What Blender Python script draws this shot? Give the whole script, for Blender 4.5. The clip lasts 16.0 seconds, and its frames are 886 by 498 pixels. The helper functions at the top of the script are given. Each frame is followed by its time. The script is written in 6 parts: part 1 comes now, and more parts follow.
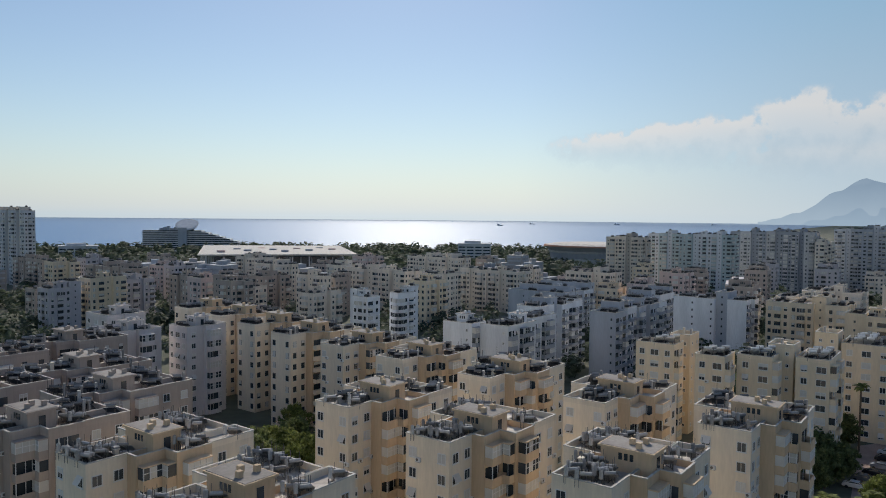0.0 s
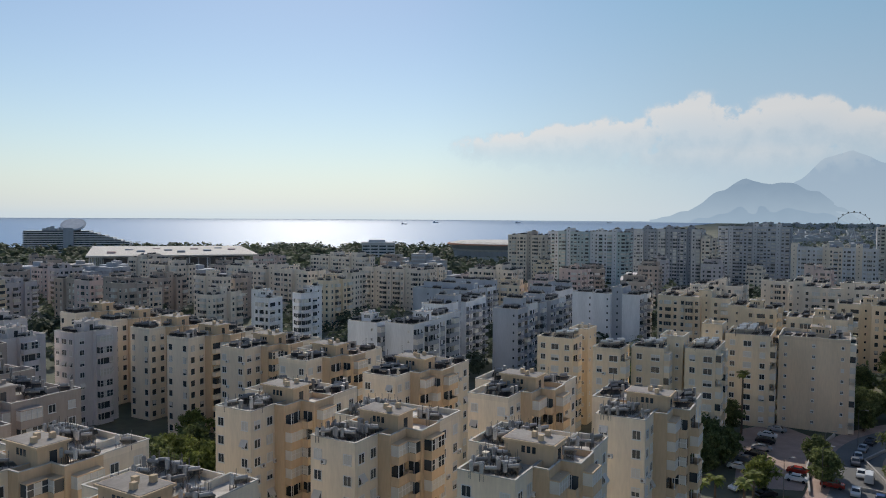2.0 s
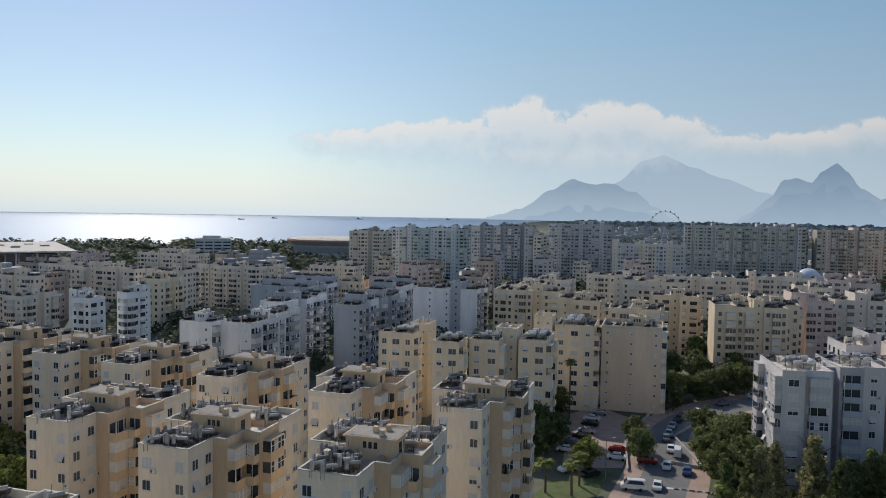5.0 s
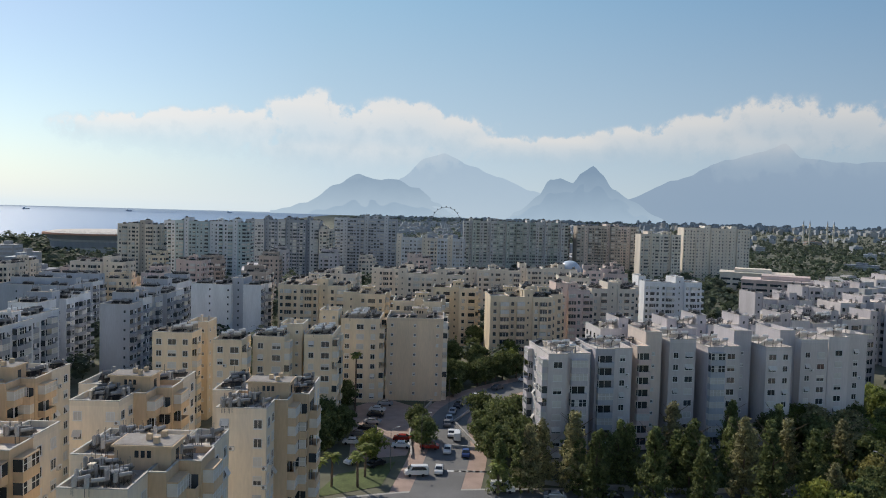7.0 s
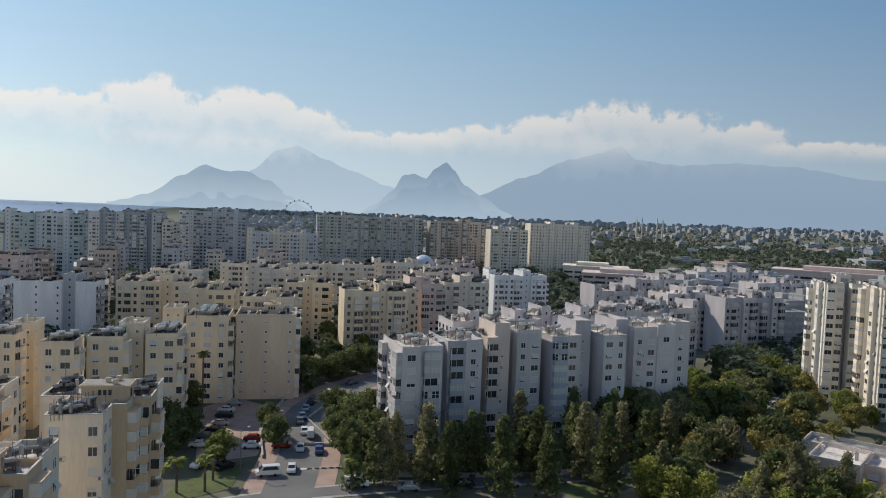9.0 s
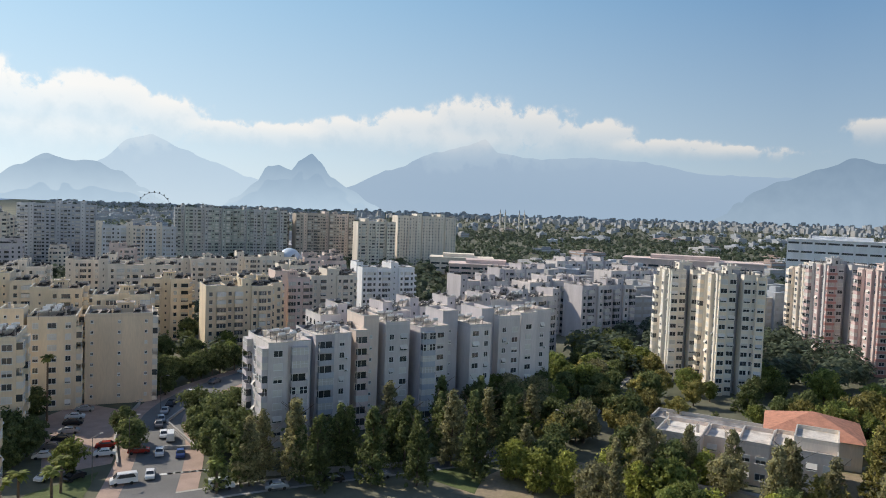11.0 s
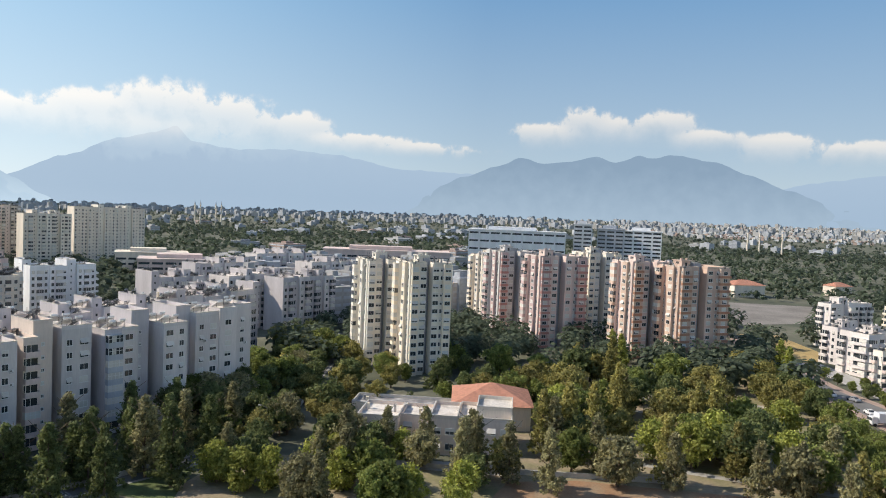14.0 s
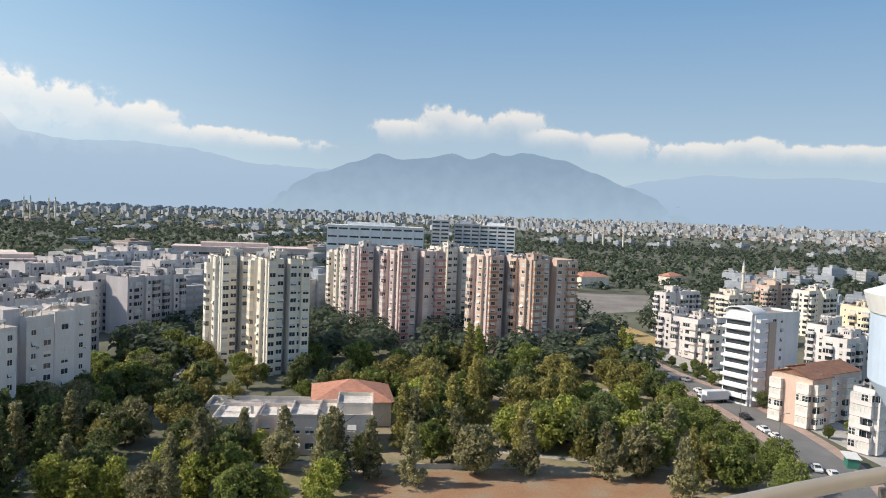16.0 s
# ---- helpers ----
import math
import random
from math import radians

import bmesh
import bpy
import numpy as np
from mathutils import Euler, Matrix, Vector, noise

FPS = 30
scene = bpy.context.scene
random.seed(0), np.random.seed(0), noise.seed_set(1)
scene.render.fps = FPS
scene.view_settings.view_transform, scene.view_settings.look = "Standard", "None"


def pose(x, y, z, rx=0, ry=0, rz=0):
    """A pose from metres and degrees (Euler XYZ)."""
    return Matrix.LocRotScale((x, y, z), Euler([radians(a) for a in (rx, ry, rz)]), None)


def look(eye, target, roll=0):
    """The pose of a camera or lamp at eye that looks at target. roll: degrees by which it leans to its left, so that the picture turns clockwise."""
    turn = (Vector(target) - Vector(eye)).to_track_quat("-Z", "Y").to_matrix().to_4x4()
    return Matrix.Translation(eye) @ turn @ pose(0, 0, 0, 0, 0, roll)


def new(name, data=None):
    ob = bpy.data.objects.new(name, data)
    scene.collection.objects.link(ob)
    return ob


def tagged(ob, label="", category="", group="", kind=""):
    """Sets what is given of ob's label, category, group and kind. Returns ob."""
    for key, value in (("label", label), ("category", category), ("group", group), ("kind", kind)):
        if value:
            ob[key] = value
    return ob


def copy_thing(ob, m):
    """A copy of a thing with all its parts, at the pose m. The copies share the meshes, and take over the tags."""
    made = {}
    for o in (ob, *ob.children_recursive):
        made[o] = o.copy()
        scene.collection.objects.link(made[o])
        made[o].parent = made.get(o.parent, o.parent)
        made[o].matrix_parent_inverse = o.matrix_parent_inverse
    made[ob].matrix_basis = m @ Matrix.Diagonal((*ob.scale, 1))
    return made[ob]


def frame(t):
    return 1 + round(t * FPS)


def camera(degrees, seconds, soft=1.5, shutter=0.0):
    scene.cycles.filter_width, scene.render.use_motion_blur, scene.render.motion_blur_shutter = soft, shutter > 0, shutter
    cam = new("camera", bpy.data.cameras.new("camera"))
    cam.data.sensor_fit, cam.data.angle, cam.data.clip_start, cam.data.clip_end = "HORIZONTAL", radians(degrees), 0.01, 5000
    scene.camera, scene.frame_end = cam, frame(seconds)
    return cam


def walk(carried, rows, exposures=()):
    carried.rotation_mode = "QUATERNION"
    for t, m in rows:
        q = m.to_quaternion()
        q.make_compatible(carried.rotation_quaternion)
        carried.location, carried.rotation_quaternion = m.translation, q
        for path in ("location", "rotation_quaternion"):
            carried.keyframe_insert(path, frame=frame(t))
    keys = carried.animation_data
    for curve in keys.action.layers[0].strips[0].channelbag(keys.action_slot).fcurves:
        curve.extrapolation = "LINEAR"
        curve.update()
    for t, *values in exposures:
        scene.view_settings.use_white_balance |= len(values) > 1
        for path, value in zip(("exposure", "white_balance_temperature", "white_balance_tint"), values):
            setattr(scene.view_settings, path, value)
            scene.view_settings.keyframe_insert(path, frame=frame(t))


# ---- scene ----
# ---- camera ----
cam = camera(62.95, 16.0, soft=1.0)
EYE = 53.0
TURNS = [
    (0.0, 0, -2.56, -.53),
    (0.5, -2.47, -2.43, -.58),
    (1.0, -4.23, -2.46, -.51),
    (1.5, -5.84, -2.59, -.38),
    (2.0, -7.58, -2.6, -.38),
    (2.5, -9.13, -2.54, -.47),
    (3.0, -10.31, -2.58, -.64),
    (3.2, -10.84, -2.56, -.66),
    (5.3, -22.91, -2.92, -1.05),
    (5.5, -25.03, -3.01, -1.16),
    (6.0, -30.13, -2.77, -1.26),
    (6.5, -34.22, -2.72, -1.43),
    (7.0, -36.91, -2.85, -1.63),
    (7.5, -39.39, -2.9, -2.01),
    (8.0, -42.34, -2.76, -2.25),
    (8.5, -45.44, -2.77, -2.34),
    (8.7, -46.7, -2.82, -2.32),
    (10.8, -57.43, -3.14, -2.08),
    (11.0, -58.87, -3.11, -2.19),
    (11.5, -63.25, -2.9, -2.61),
    (12.0, -67.06, -3.05, -2.32),
    (12.5, -71.75, -2.83, -2.35),
    (13.0, -75.49, -2.71, -2.49),
    (13.5, -78.78, -2.8, -2.3),
    (14.0, -82.3, -2.81, -2.4),
    (14.5, -86.34, -2.5, -2.18),
    (15.0, -89, -2.44, -2.2),
    (15.5, -91.29, -2.48, -2.16),
    (16.0, -93.45, -2.7, -2.37)
]
PATH = [(t, pose(0, 0, EYE, 90 + pitch, roll, yaw)) for t, yaw, pitch, roll in TURNS]
walk(cam, PATH, [(0.0, -0.34, 6750, 11), (3.2, -0.3, 6750, 11), (5.5, -0.24, 6800, 11), (6.5, -0.18, 6850, 11), (7.5, -0.08, 6900, 11), (8.7, -0.12, 6950, 11), (11.0, 0.21, 7050, 11), (16.0, 0.43, 7150, 11)])

# ---- sky and sun ----
SUN_EL, SUN_AZ = 38.0, -3.0
world = bpy.data.worlds.new("sky")
scene.world = world
world.use_nodes = True
wn, wl = world.node_tree.nodes, world.node_tree.links
sky = wn.new("ShaderNodeTexSky")
sky.sky_type, sky.sun_disc = "NISHITA", False
sky.sun_elevation, sky.sun_rotation = radians(SUN_EL), radians(SUN_AZ)
sky.altitude, sky.air_density, sky.dust_density, sky.ozone_density = 50, 1.1, 0.25, 3.2
wl.new(sky.outputs[0], wn["Background"].inputs["Color"])
wn["Background"].inputs["Strength"].default_value = 0.115
sun = new("sun", bpy.data.lights.new("sun", "SUN"))
sun.data.energy, sun.data.angle, sun.data.color = 3.5, radians(0.5), (1.0, 0.95, 0.86)
sd = Vector((math.sin(radians(SUN_AZ)) * math.cos(radians(SUN_EL)), math.cos(radians(SUN_AZ)) * math.cos(radians(SUN_EL)), math.sin(radians(SUN_EL))))
sun.matrix_world = look(sd * 100, (0, 0, 0))


# ---- materials ----
def mat(name, col, rough=0.8, var=0.12, scale=0.6, fine=9.0, bump=0.0, metal=0.0, rnd=0.0, streak=False, second=None, spec=0.5, island=0.0):
    """A surface with stains at one scale and grain at another; rnd varies it from object to object."""
    m = bpy.data.materials.new(name)
    m.use_nodes = True
    n, l = m.node_tree.nodes, m.node_tree.links
    b = n["Principled BSDF"]
    b.inputs["Roughness"].default_value, b.inputs["Metallic"].default_value = rough, metal
    b.inputs["Specular IOR Level"].default_value = spec
    co = n.new("ShaderNodeTexCoord")
    mp = n.new("ShaderNodeMapping")
    mp.inputs["Scale"].default_value = (1, 1, 0.18) if streak else (1, 1, 1)
    l.new(co.outputs["Object"], mp.inputs["Vector"])
    fac = None
    for sc, wt in ((scale, var), (fine, var * 0.6)):
        t = n.new("ShaderNodeTexNoise")
        t.inputs["Scale"].default_value, t.inputs["Detail"].default_value = sc, 5
        l.new(mp.outputs[0], t.inputs["Vector"])
        r = n.new("ShaderNodeMapRange")
        r.inputs[1].default_value, r.inputs[2].default_value = 0.3, 0.7
        r.inputs[3].default_value, r.inputs[4].default_value = 1 - wt, 1 + wt
        l.new(t.outputs["Fac"], r.inputs[0])
        if fac is None:
            fac, big = r.outputs[0], t.outputs["Fac"]
        else:
            q = n.new("ShaderNodeMath")
            q.operation = "MULTIPLY"
            l.new(fac, q.inputs[0]), l.new(r.outputs[0], q.inputs[1])
            fac = q.outputs[0]
    for amount, node, out in ((rnd, "ShaderNodeObjectInfo", "Random"), (island, "ShaderNodeNewGeometry", "Random Per Island")):
        if amount:
            oi = n.new(node)
            r = n.new("ShaderNodeMapRange")
            r.inputs[3].default_value, r.inputs[4].default_value = 1 - amount, 1 + amount
            l.new(oi.outputs[out], r.inputs[0])
            q = n.new("ShaderNodeMath")
            q.operation = "MULTIPLY"
            l.new(fac, q.inputs[0]), l.new(r.outputs[0], q.inputs[1])
            fac = q.outputs[0]
    mix = n.new("ShaderNodeVectorMath")
    mix.operation = "SCALE"
    mix.inputs[0].default_value = col
    if second:
        cm = n.new("ShaderNodeMix")
        cm.data_type = "RGBA"
        cm.inputs[6].default_value, cm.inputs[7].default_value = (*col, 1), (*second, 1)
        r = n.new("ShaderNodeMapRange")
        r.inputs[1].default_value, r.inputs[2].default_value = 0.42, 0.62
        l.new(big, r.inputs[0]), l.new(r.outputs[0], cm.inputs[0])
        l.new(cm.outputs[2], mix.inputs[0])
    l.new(fac, mix.inputs["Scale"]), l.new(mix.outputs[0], b.inputs["Base Color"])
    if bump:
        t = n.new("ShaderNodeTexNoise")
        t.inputs["Scale"].default_value, t.inputs["Detail"].default_value = fine * 2, 6
        bp = n.new("ShaderNodeBump")
        bp.inputs["Strength"].default_value, bp.inputs["Distance"].default_value = bump, 0.05
        l.new(co.outputs["Object"], t.inputs["Vector"]), l.new(t.outputs["Fac"], bp.inputs["Height"]), l.new(bp.outputs[0], b.inputs["Normal"])
    return m


PL = dict(rough=0.9, var=0.10, scale=0.25, fine=3.0, streak=True, rnd=0.06, bump=0.15, spec=0.2)
CREAM = mat("cream_plaster", (0.83, 0.72, 0.575), **PL)
OCHRE = mat("ochre_plaster", (0.65, 0.49, 0.33), **PL)
TAN = mat("tan_plaster", (0.72, 0.575, 0.42), **PL)
WHITE = mat("white_plaster", (0.69, 0.635, 0.615), **PL)
COOLW = mat("cool_white_plaster", (0.78, 0.78, 0.79), **PL)
GREYW = mat("greyish_white_plaster", (0.56, 0.52, 0.53), **PL)
GREYP = mat("grey_plaster", (0.6, 0.575, 0.56), **PL)
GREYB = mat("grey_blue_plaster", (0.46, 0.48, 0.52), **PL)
MAUVE = mat("mauve_plaster", (0.47, 0.39, 0.335), **PL)
SAND = mat("sandy_grey_plaster", (0.52, 0.46, 0.40), **PL)
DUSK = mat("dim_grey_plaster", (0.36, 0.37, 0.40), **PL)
PINK = mat("pink_plaster", (0.7, 0.56, 0.51), **PL)
PEACHW = mat("pinkish_cream_plaster", (0.74, 0.62, 0.54), **PL)
PEACH = mat("peach_plaster", (0.63, 0.46, 0.375), **PL)
YELLOW = mat("pale_yellow_plaster", (0.80, 0.665, 0.49), **PL)
BEIGE = mat("beige_plaster", (0.78, 0.69, 0.585), **PL)
IVORY = mat("ivory_plaster", (0.80, 0.74, 0.65), **PL)
BRICKP = mat("orange_balcony_paint", (0.62, 0.46, 0.37), **PL)
ROSE = mat("rose_balcony_paint", (0.56, 0.415, 0.39), **PL)
AQUA = mat("pale_aqua_plaster", (0.52, 0.60, 0.60), **PL)
FARW = mat("far_white_plaster", (0.64, 0.64, 0.65), **PL)
ROOFW = mat("white_roof_membrane", (0.78, 0.72, 0.65), rough=0.85, var=0.25, scale=0.35, fine=2.5, rnd=0.1, second=(0.40, 0.36, 0.32))
ROOFD = mat("dark_roof_felt", (0.20, 0.19, 0.19), rough=0.9, var=0.25, scale=0.35, fine=2.5, rnd=0.1, second=(0.36, 0.34, 0.33))
ROOFM = mat("grey_roof_screed", (0.34, 0.31, 0.28), rough=0.9, var=0.22, scale=0.3, fine=2.0, rnd=0.15, second=(0.20, 0.175, 0.16))
CONC = mat("concrete", (0.42, 0.40, 0.38), var=0.15)
GLASS = mat("window_glass", (0.05, 0.058, 0.066), rough=0.12, var=0.2, rnd=0.3, spec=0.6)
COPING = mat("cement_coping", (0.55, 0.51, 0.46), var=0.2, scale=0.8)
FRAME = mat("white_frame", (0.75, 0.74, 0.72), rough=0.5, var=0.05)
BLIND = mat("white_roller_blind", (0.66, 0.63, 0.58), var=0.08, rnd=0.12)
PANEL = mat("solar_panel", (0.03, 0.032, 0.04), rough=0.3, var=0.2, spec=0.4)
TANK = mat("grey_enamel_tank", (0.27, 0.26, 0.25), rough=0.6, var=0.2, rnd=0.4, island=0.4)
BARREL = mat("pale_water_barrel", (0.36, 0.345, 0.33), rough=0.6, var=0.2, rnd=0.45, island=0.45)
STEEL = mat("rusting_steel", (0.17, 0.155, 0.145), rough=0.5, metal=0.4, var=0.2)
REDTILE = mat("red_roof_tile", (0.46, 0.21, 0.14), rough=0.85, var=0.2, scale=0.8, fine=6, rnd=0.08, bump=0.3)
ASPHALT = mat("asphalt", (0.17, 0.168, 0.165), rough=0.9, var=0.18, scale=0.12, fine=4)
PAVING = mat("pink_paving", (0.40, 0.29, 0.24), rough=0.9, var=0.15, scale=0.3, fine=5)
PAVGREY = mat("grey_paving", (0.42, 0.40, 0.37), rough=0.9, var=0.15, scale=0.3, fine=5)
KERB = mat("kerb_stone", (0.48, 0.46, 0.43), var=0.12)
LINEW = mat("road_paint", (0.7, 0.7, 0.68), var=0.15)
EARTH = mat("red_earth", (0.36, 0.20, 0.11), rough=0.95, var=0.2, scale=0.15, fine=2, second=(0.28, 0.20, 0.13))
STRAW = mat("dry_grass", (0.42, 0.30, 0.13), rough=0.95, var=0.2, scale=0.1, fine=2)
LAWN = mat("lawn", (0.10, 0.13, 0.045), rough=0.95, var=0.3, scale=0.3, fine=3)
TRUNK = mat("bark", (0.14, 0.10, 0.07), rough=0.95, var=0.2, fine=12)
RUBBER = mat("tyre_rubber", (0.02, 0.02, 0.02), rough=0.9)
GROUND = mat("town_ground", (0.10, 0.11, 0.07), rough=0.95, var=0.25, scale=0.02, fine=0.3, second=(0.14, 0.135, 0.095))
LOT = mat("dusty_car_park", (0.24, 0.215, 0.19), rough=0.95, var=0.25, scale=0.05, fine=0.8)
PARK = mat("dusty_park_ground", (0.36, 0.285, 0.195), rough=0.95, var=0.25, scale=0.09, fine=1.2, second=(0.19, 0.175, 0.09))


def leaf(name, col, second):
    """Leaves let part of the light through."""
    m = mat(name, col, rough=0.7, var=0.3, scale=0.5, fine=4, rnd=0.22, second=second, spec=0.25, island=0.35)
    n, l = m.node_tree.nodes, m.node_tree.links
    b = n["Principled BSDF"]
    tr, ms = n.new("ShaderNodeBsdfTranslucent"), n.new("ShaderNodeMixShader")
    ms.inputs[0].default_value = 0.45
    l.new(b.inputs["Base Color"].links[0].from_socket, tr.inputs["Color"])
    l.new(b.outputs[0], ms.inputs[1]), l.new(tr.outputs[0], ms.inputs[2]), l.new(ms.outputs[0], n["Material Output"].inputs["Surface"])
    return m


# The farthest woods' leaf is paler and bluer, with haze mixed into it.
LEAF = [leaf("leaf_green", (0.19, 0.23, 0.065), (0.25, 0.275, 0.08)), leaf("leaf_dark", (0.135, 0.17, 0.065), (0.19, 0.21, 0.085)),
        leaf("leaf_olive", (0.31, 0.29, 0.10), (0.36, 0.315, 0.11)), leaf("leaf_lime", (0.32, 0.35, 0.085), (0.38, 0.385, 0.10)),
        leaf("leaf_grey", (0.29, 0.275, 0.15), (0.34, 0.31, 0.16)), leaf("leaf_rust", (0.33, 0.28, 0.10), (0.33, 0.30, 0.11)), leaf("leaf_hazed", (0.125, 0.155, 0.12), (0.15, 0.175, 0.13)), leaf("leaf_far", (0.09, 0.115, 0.075), (0.105, 0.13, 0.085))]


# ---- mesh helpers ----
def box(bm, x0, x1, y0, y1, z0, z1, mi=0):
    v = [bm.verts.new((x, y, z)) for z in (z0, z1) for y in (y0, y1) for x in (x0, x1)]
    for f in ((0, 2, 3, 1), (4, 5, 7, 6), (0, 1, 5, 4), (2, 6, 7, 3), (0, 4, 6, 2), (1, 3, 7, 5)):
        bm.faces.new([v[i] for i in f]).material_index = mi


def cyl(bm, p, q, r0, r1, n=8, mi=0):
    p, q = Vector(p), Vector(q)
    rot = (q - p).to_track_quat("Z", "Y")
    ring = [[bm.verts.new(c + rot @ Vector((math.cos(2 * math.pi * k / n) * r, math.sin(2 * math.pi * k / n) * r, 0))) for k in range(n)] for c, r in ((p, r0), (q, r1))]
    for k in range(n):
        bm.faces.new((ring[0][k], ring[0][(k + 1) % n], ring[1][(k + 1) % n], ring[1][k])).material_index = mi
    bm.faces.new(ring[0][::-1]).material_index = mi
    bm.faces.new(ring[1]).material_index = mi


def mesh(name, bm, mats):
    me = bpy.data.meshes.new(name)
    bm.to_mesh(me)
    bm.free()
    for m in mats if isinstance(mats, (list, tuple)) else [mats]:
        me.materials.append(m)
    return me


def put(name, me, parent=None, m=None, label=""):
    ob = new(name, me)
    if parent:
        ob.parent = parent
    if m is not None:
        ob.matrix_basis = m
    if label:
        ob["label"] = label
    return ob


def part(name, bm, material, parent, label=""):
    return put(name, mesh(name, bm, material), parent, None, label)


CACHE = {}


def cached(key, fn):
    if key not in CACHE:
        CACHE[key] = fn()
    return CACHE[key]


def window_mesh(w, h, blind=False):
    def make():
        bm = bmesh.new()
        f = 0.09
        for a in ((-w / 2, w / 2, 0, f), (-w / 2, w / 2, h - f, h), (-w / 2, -w / 2 + f, f, h - f), (w / 2 - f, w / 2, f, h - f), (-f / 3, f / 3, f, h - f)):
            box(bm, a[0], a[1], -0.07, 0.0, a[2], a[3], 0)
        box(bm, -w / 2 + f, w / 2 - f, -0.03, 0.0, f, h - f, 2 if blind == 2 else 1)
        if blind == 1:
            box(bm, -w / 2 + f, w / 2 - f, -0.05, -0.03, h * 0.5, h - f, 2)
        if blind == 3:   # outward awning blind
            v = [bm.verts.new(p) for p in ((-w / 2, -0.08, h), (w / 2, -0.08, h), (w / 2, -0.7, h * 0.35), (-w / 2, -0.7, h * 0.35))]
            bm.faces.new(v).material_index = 2
        box(bm, -w / 2 - 0.08, w / 2 + 0.08, -0.14, 0.0, -0.07, -0.002, 0)
        return mesh("window", bm, [FRAME, GLASS, BLIND])
    return cached(("win", round(w, 1), round(h, 1), blind), make)


def balcony_mesh(w, kind, wall):
    """kind 0 open, recess shade drawn as a dark glass sheet, 1 glazed in, 2 blinds down."""
    def make():
        bm = bmesh.new()
        d = 1.25
        box(bm, -w / 2, w / 2, -d, 0, -0.16, 0.0, 3)
        for a in ((-w / 2, w / 2, -d, -d + 0.12), (-w / 2, -w / 2 + 0.12, -d + 0.12, 0), (w / 2 - 0.12, w / 2, -d + 0.12, 0)):
            box(bm, *a, 0.0, 0.95, 3)
        if kind == 0:
            box(bm, -w / 2 + 0.15, w / 2 - 0.15, -0.04, 0, 0.05, 2.2, 1)
            box(bm, -w / 2, -w / 2 + 0.1, -d, -d + 0.1, 0.95, 2.64, 0)
            box(bm, -0.05, 0.05, -0.07, -0.04, 0.05, 2.2, 0)
        else:
            box(bm, -w / 2 + 0.02, w / 2 - 0.02, -d + 0.05, 0, 0.95, 2.45, 2 if kind == 2 else 1)
            box(bm, -w / 2, w / 2, -d - 0.005, -d + 0.06, 1.75, 1.83, 0)
            n = max(2, round(w / 0.9))
            for k in range(n + 1):
                x = -w / 2 + 0.03 + (w - 0.06) * k / n
                box(bm, x - 0.055, x + 0.055, -d - 0.01, -d + 0.06, 0.96, 2.44, 0)
            if kind == 1:
                for k in range(n):
                    if (k * 7 + round(w * 10)) % 3 == 0:
                        x = -w / 2 + 0.07 + (w - 0.06) * k / n
                        box(bm, x, x + w / n - 0.1, -d + 0.03, -d + 0.05, 1.0, 2.4, 2)
            box(bm, -w / 2, w / 2, -d, 0, 2.45, 2.62, 3)
        return mesh("balcony", bm, [FRAME, GLASS, BLIND, wall])
    return cached(("bal", round(w, 1), kind, wall.name), make)


def row_mesh(length, plan, seed, floors=1, fh=2.8, wall=None):
    """The windows of a far face, all storeys, with blinds, sills and balcony stacks; plan as in facade()."""
    def make():
        bm = bmesh.new()
        rr = random.Random(seed)
        h = 1.35
        bay = length / len(plan)
        for k, ch in enumerate(plan):
            if ch == ".":
                continue
            x = length * (k + 0.5) / len(plan) - length / 2
            ww, lo = {"w": (1.05, 0.0), "W": (1.7, 0.0), "s": (0.55, 0.6), "b": (2.5, -0.75)}[ch]
            ww = min(ww, bay * 0.8)
            closed = rr.random() < 0.35
            for f in range(floors):
                z = f * fh
                box(bm, x - ww / 2, x + ww / 2, -0.05, 0, z + lo, z + h, 0)
                if rr.random() < 0.45 and ch != "s":
                    box(bm, x - ww / 2 + 0.05, x + ww / 2 - 0.05, -0.08, -0.05, z + rr.choice((0.02, 0.3, 0.5)) * h, z + h, 2)
                if ch == "b":
                    wb = min(ww / 2 + 0.3, bay * 0.5)
                    box(bm, x - wb, x + wb, -1.25, 0, z - 1.0, z - 0.02, 3)
                    if closed or rr.random() < 0.3:   # glazed in, with two mullions
                        box(bm, x - wb + 0.05, x + wb - 0.05, -1.18, -0.1, z, z + h, 0 if rr.random() < 0.6 else 2)
                        for q in (-0.33, 0.33):
                            box(bm, x + wb * q - 0.06, x + wb * q + 0.06, -1.22, -1.18, z, z + h, 1)
                elif ch != "s":
                    box(bm, x - ww / 2 - 0.1, x + ww / 2 + 0.1, -0.14, 0, z - 0.1, z - 0.005, 1)
        return mesh("window_field", bm, [GLASS, FRAME, BLIND, wall or BEIGE])
    return cached(("row", round(length, 1), plan, seed, floors, round(fh, 2), (wall or BEIGE).name), make)


FLOOR_H = 2.8
HEATERS, FOOT = [], []
RNG = random.Random(7)


def ac_mesh():
    bm = bmesh.new()
    box(bm, -0.4, 0.4, -0.38, -0.06, 0, 0.55)
    cyl(bm, (-0.1, -0.385, 0.28), (-0.1, -0.375, 0.28), 0.21, 0.21, 12, 1)
    box(bm, -0.35, 0.35, -0.36, 0, -0.05, -0.002, 1)
    return mesh("air_conditioner", bm, [FRAME, STEEL])


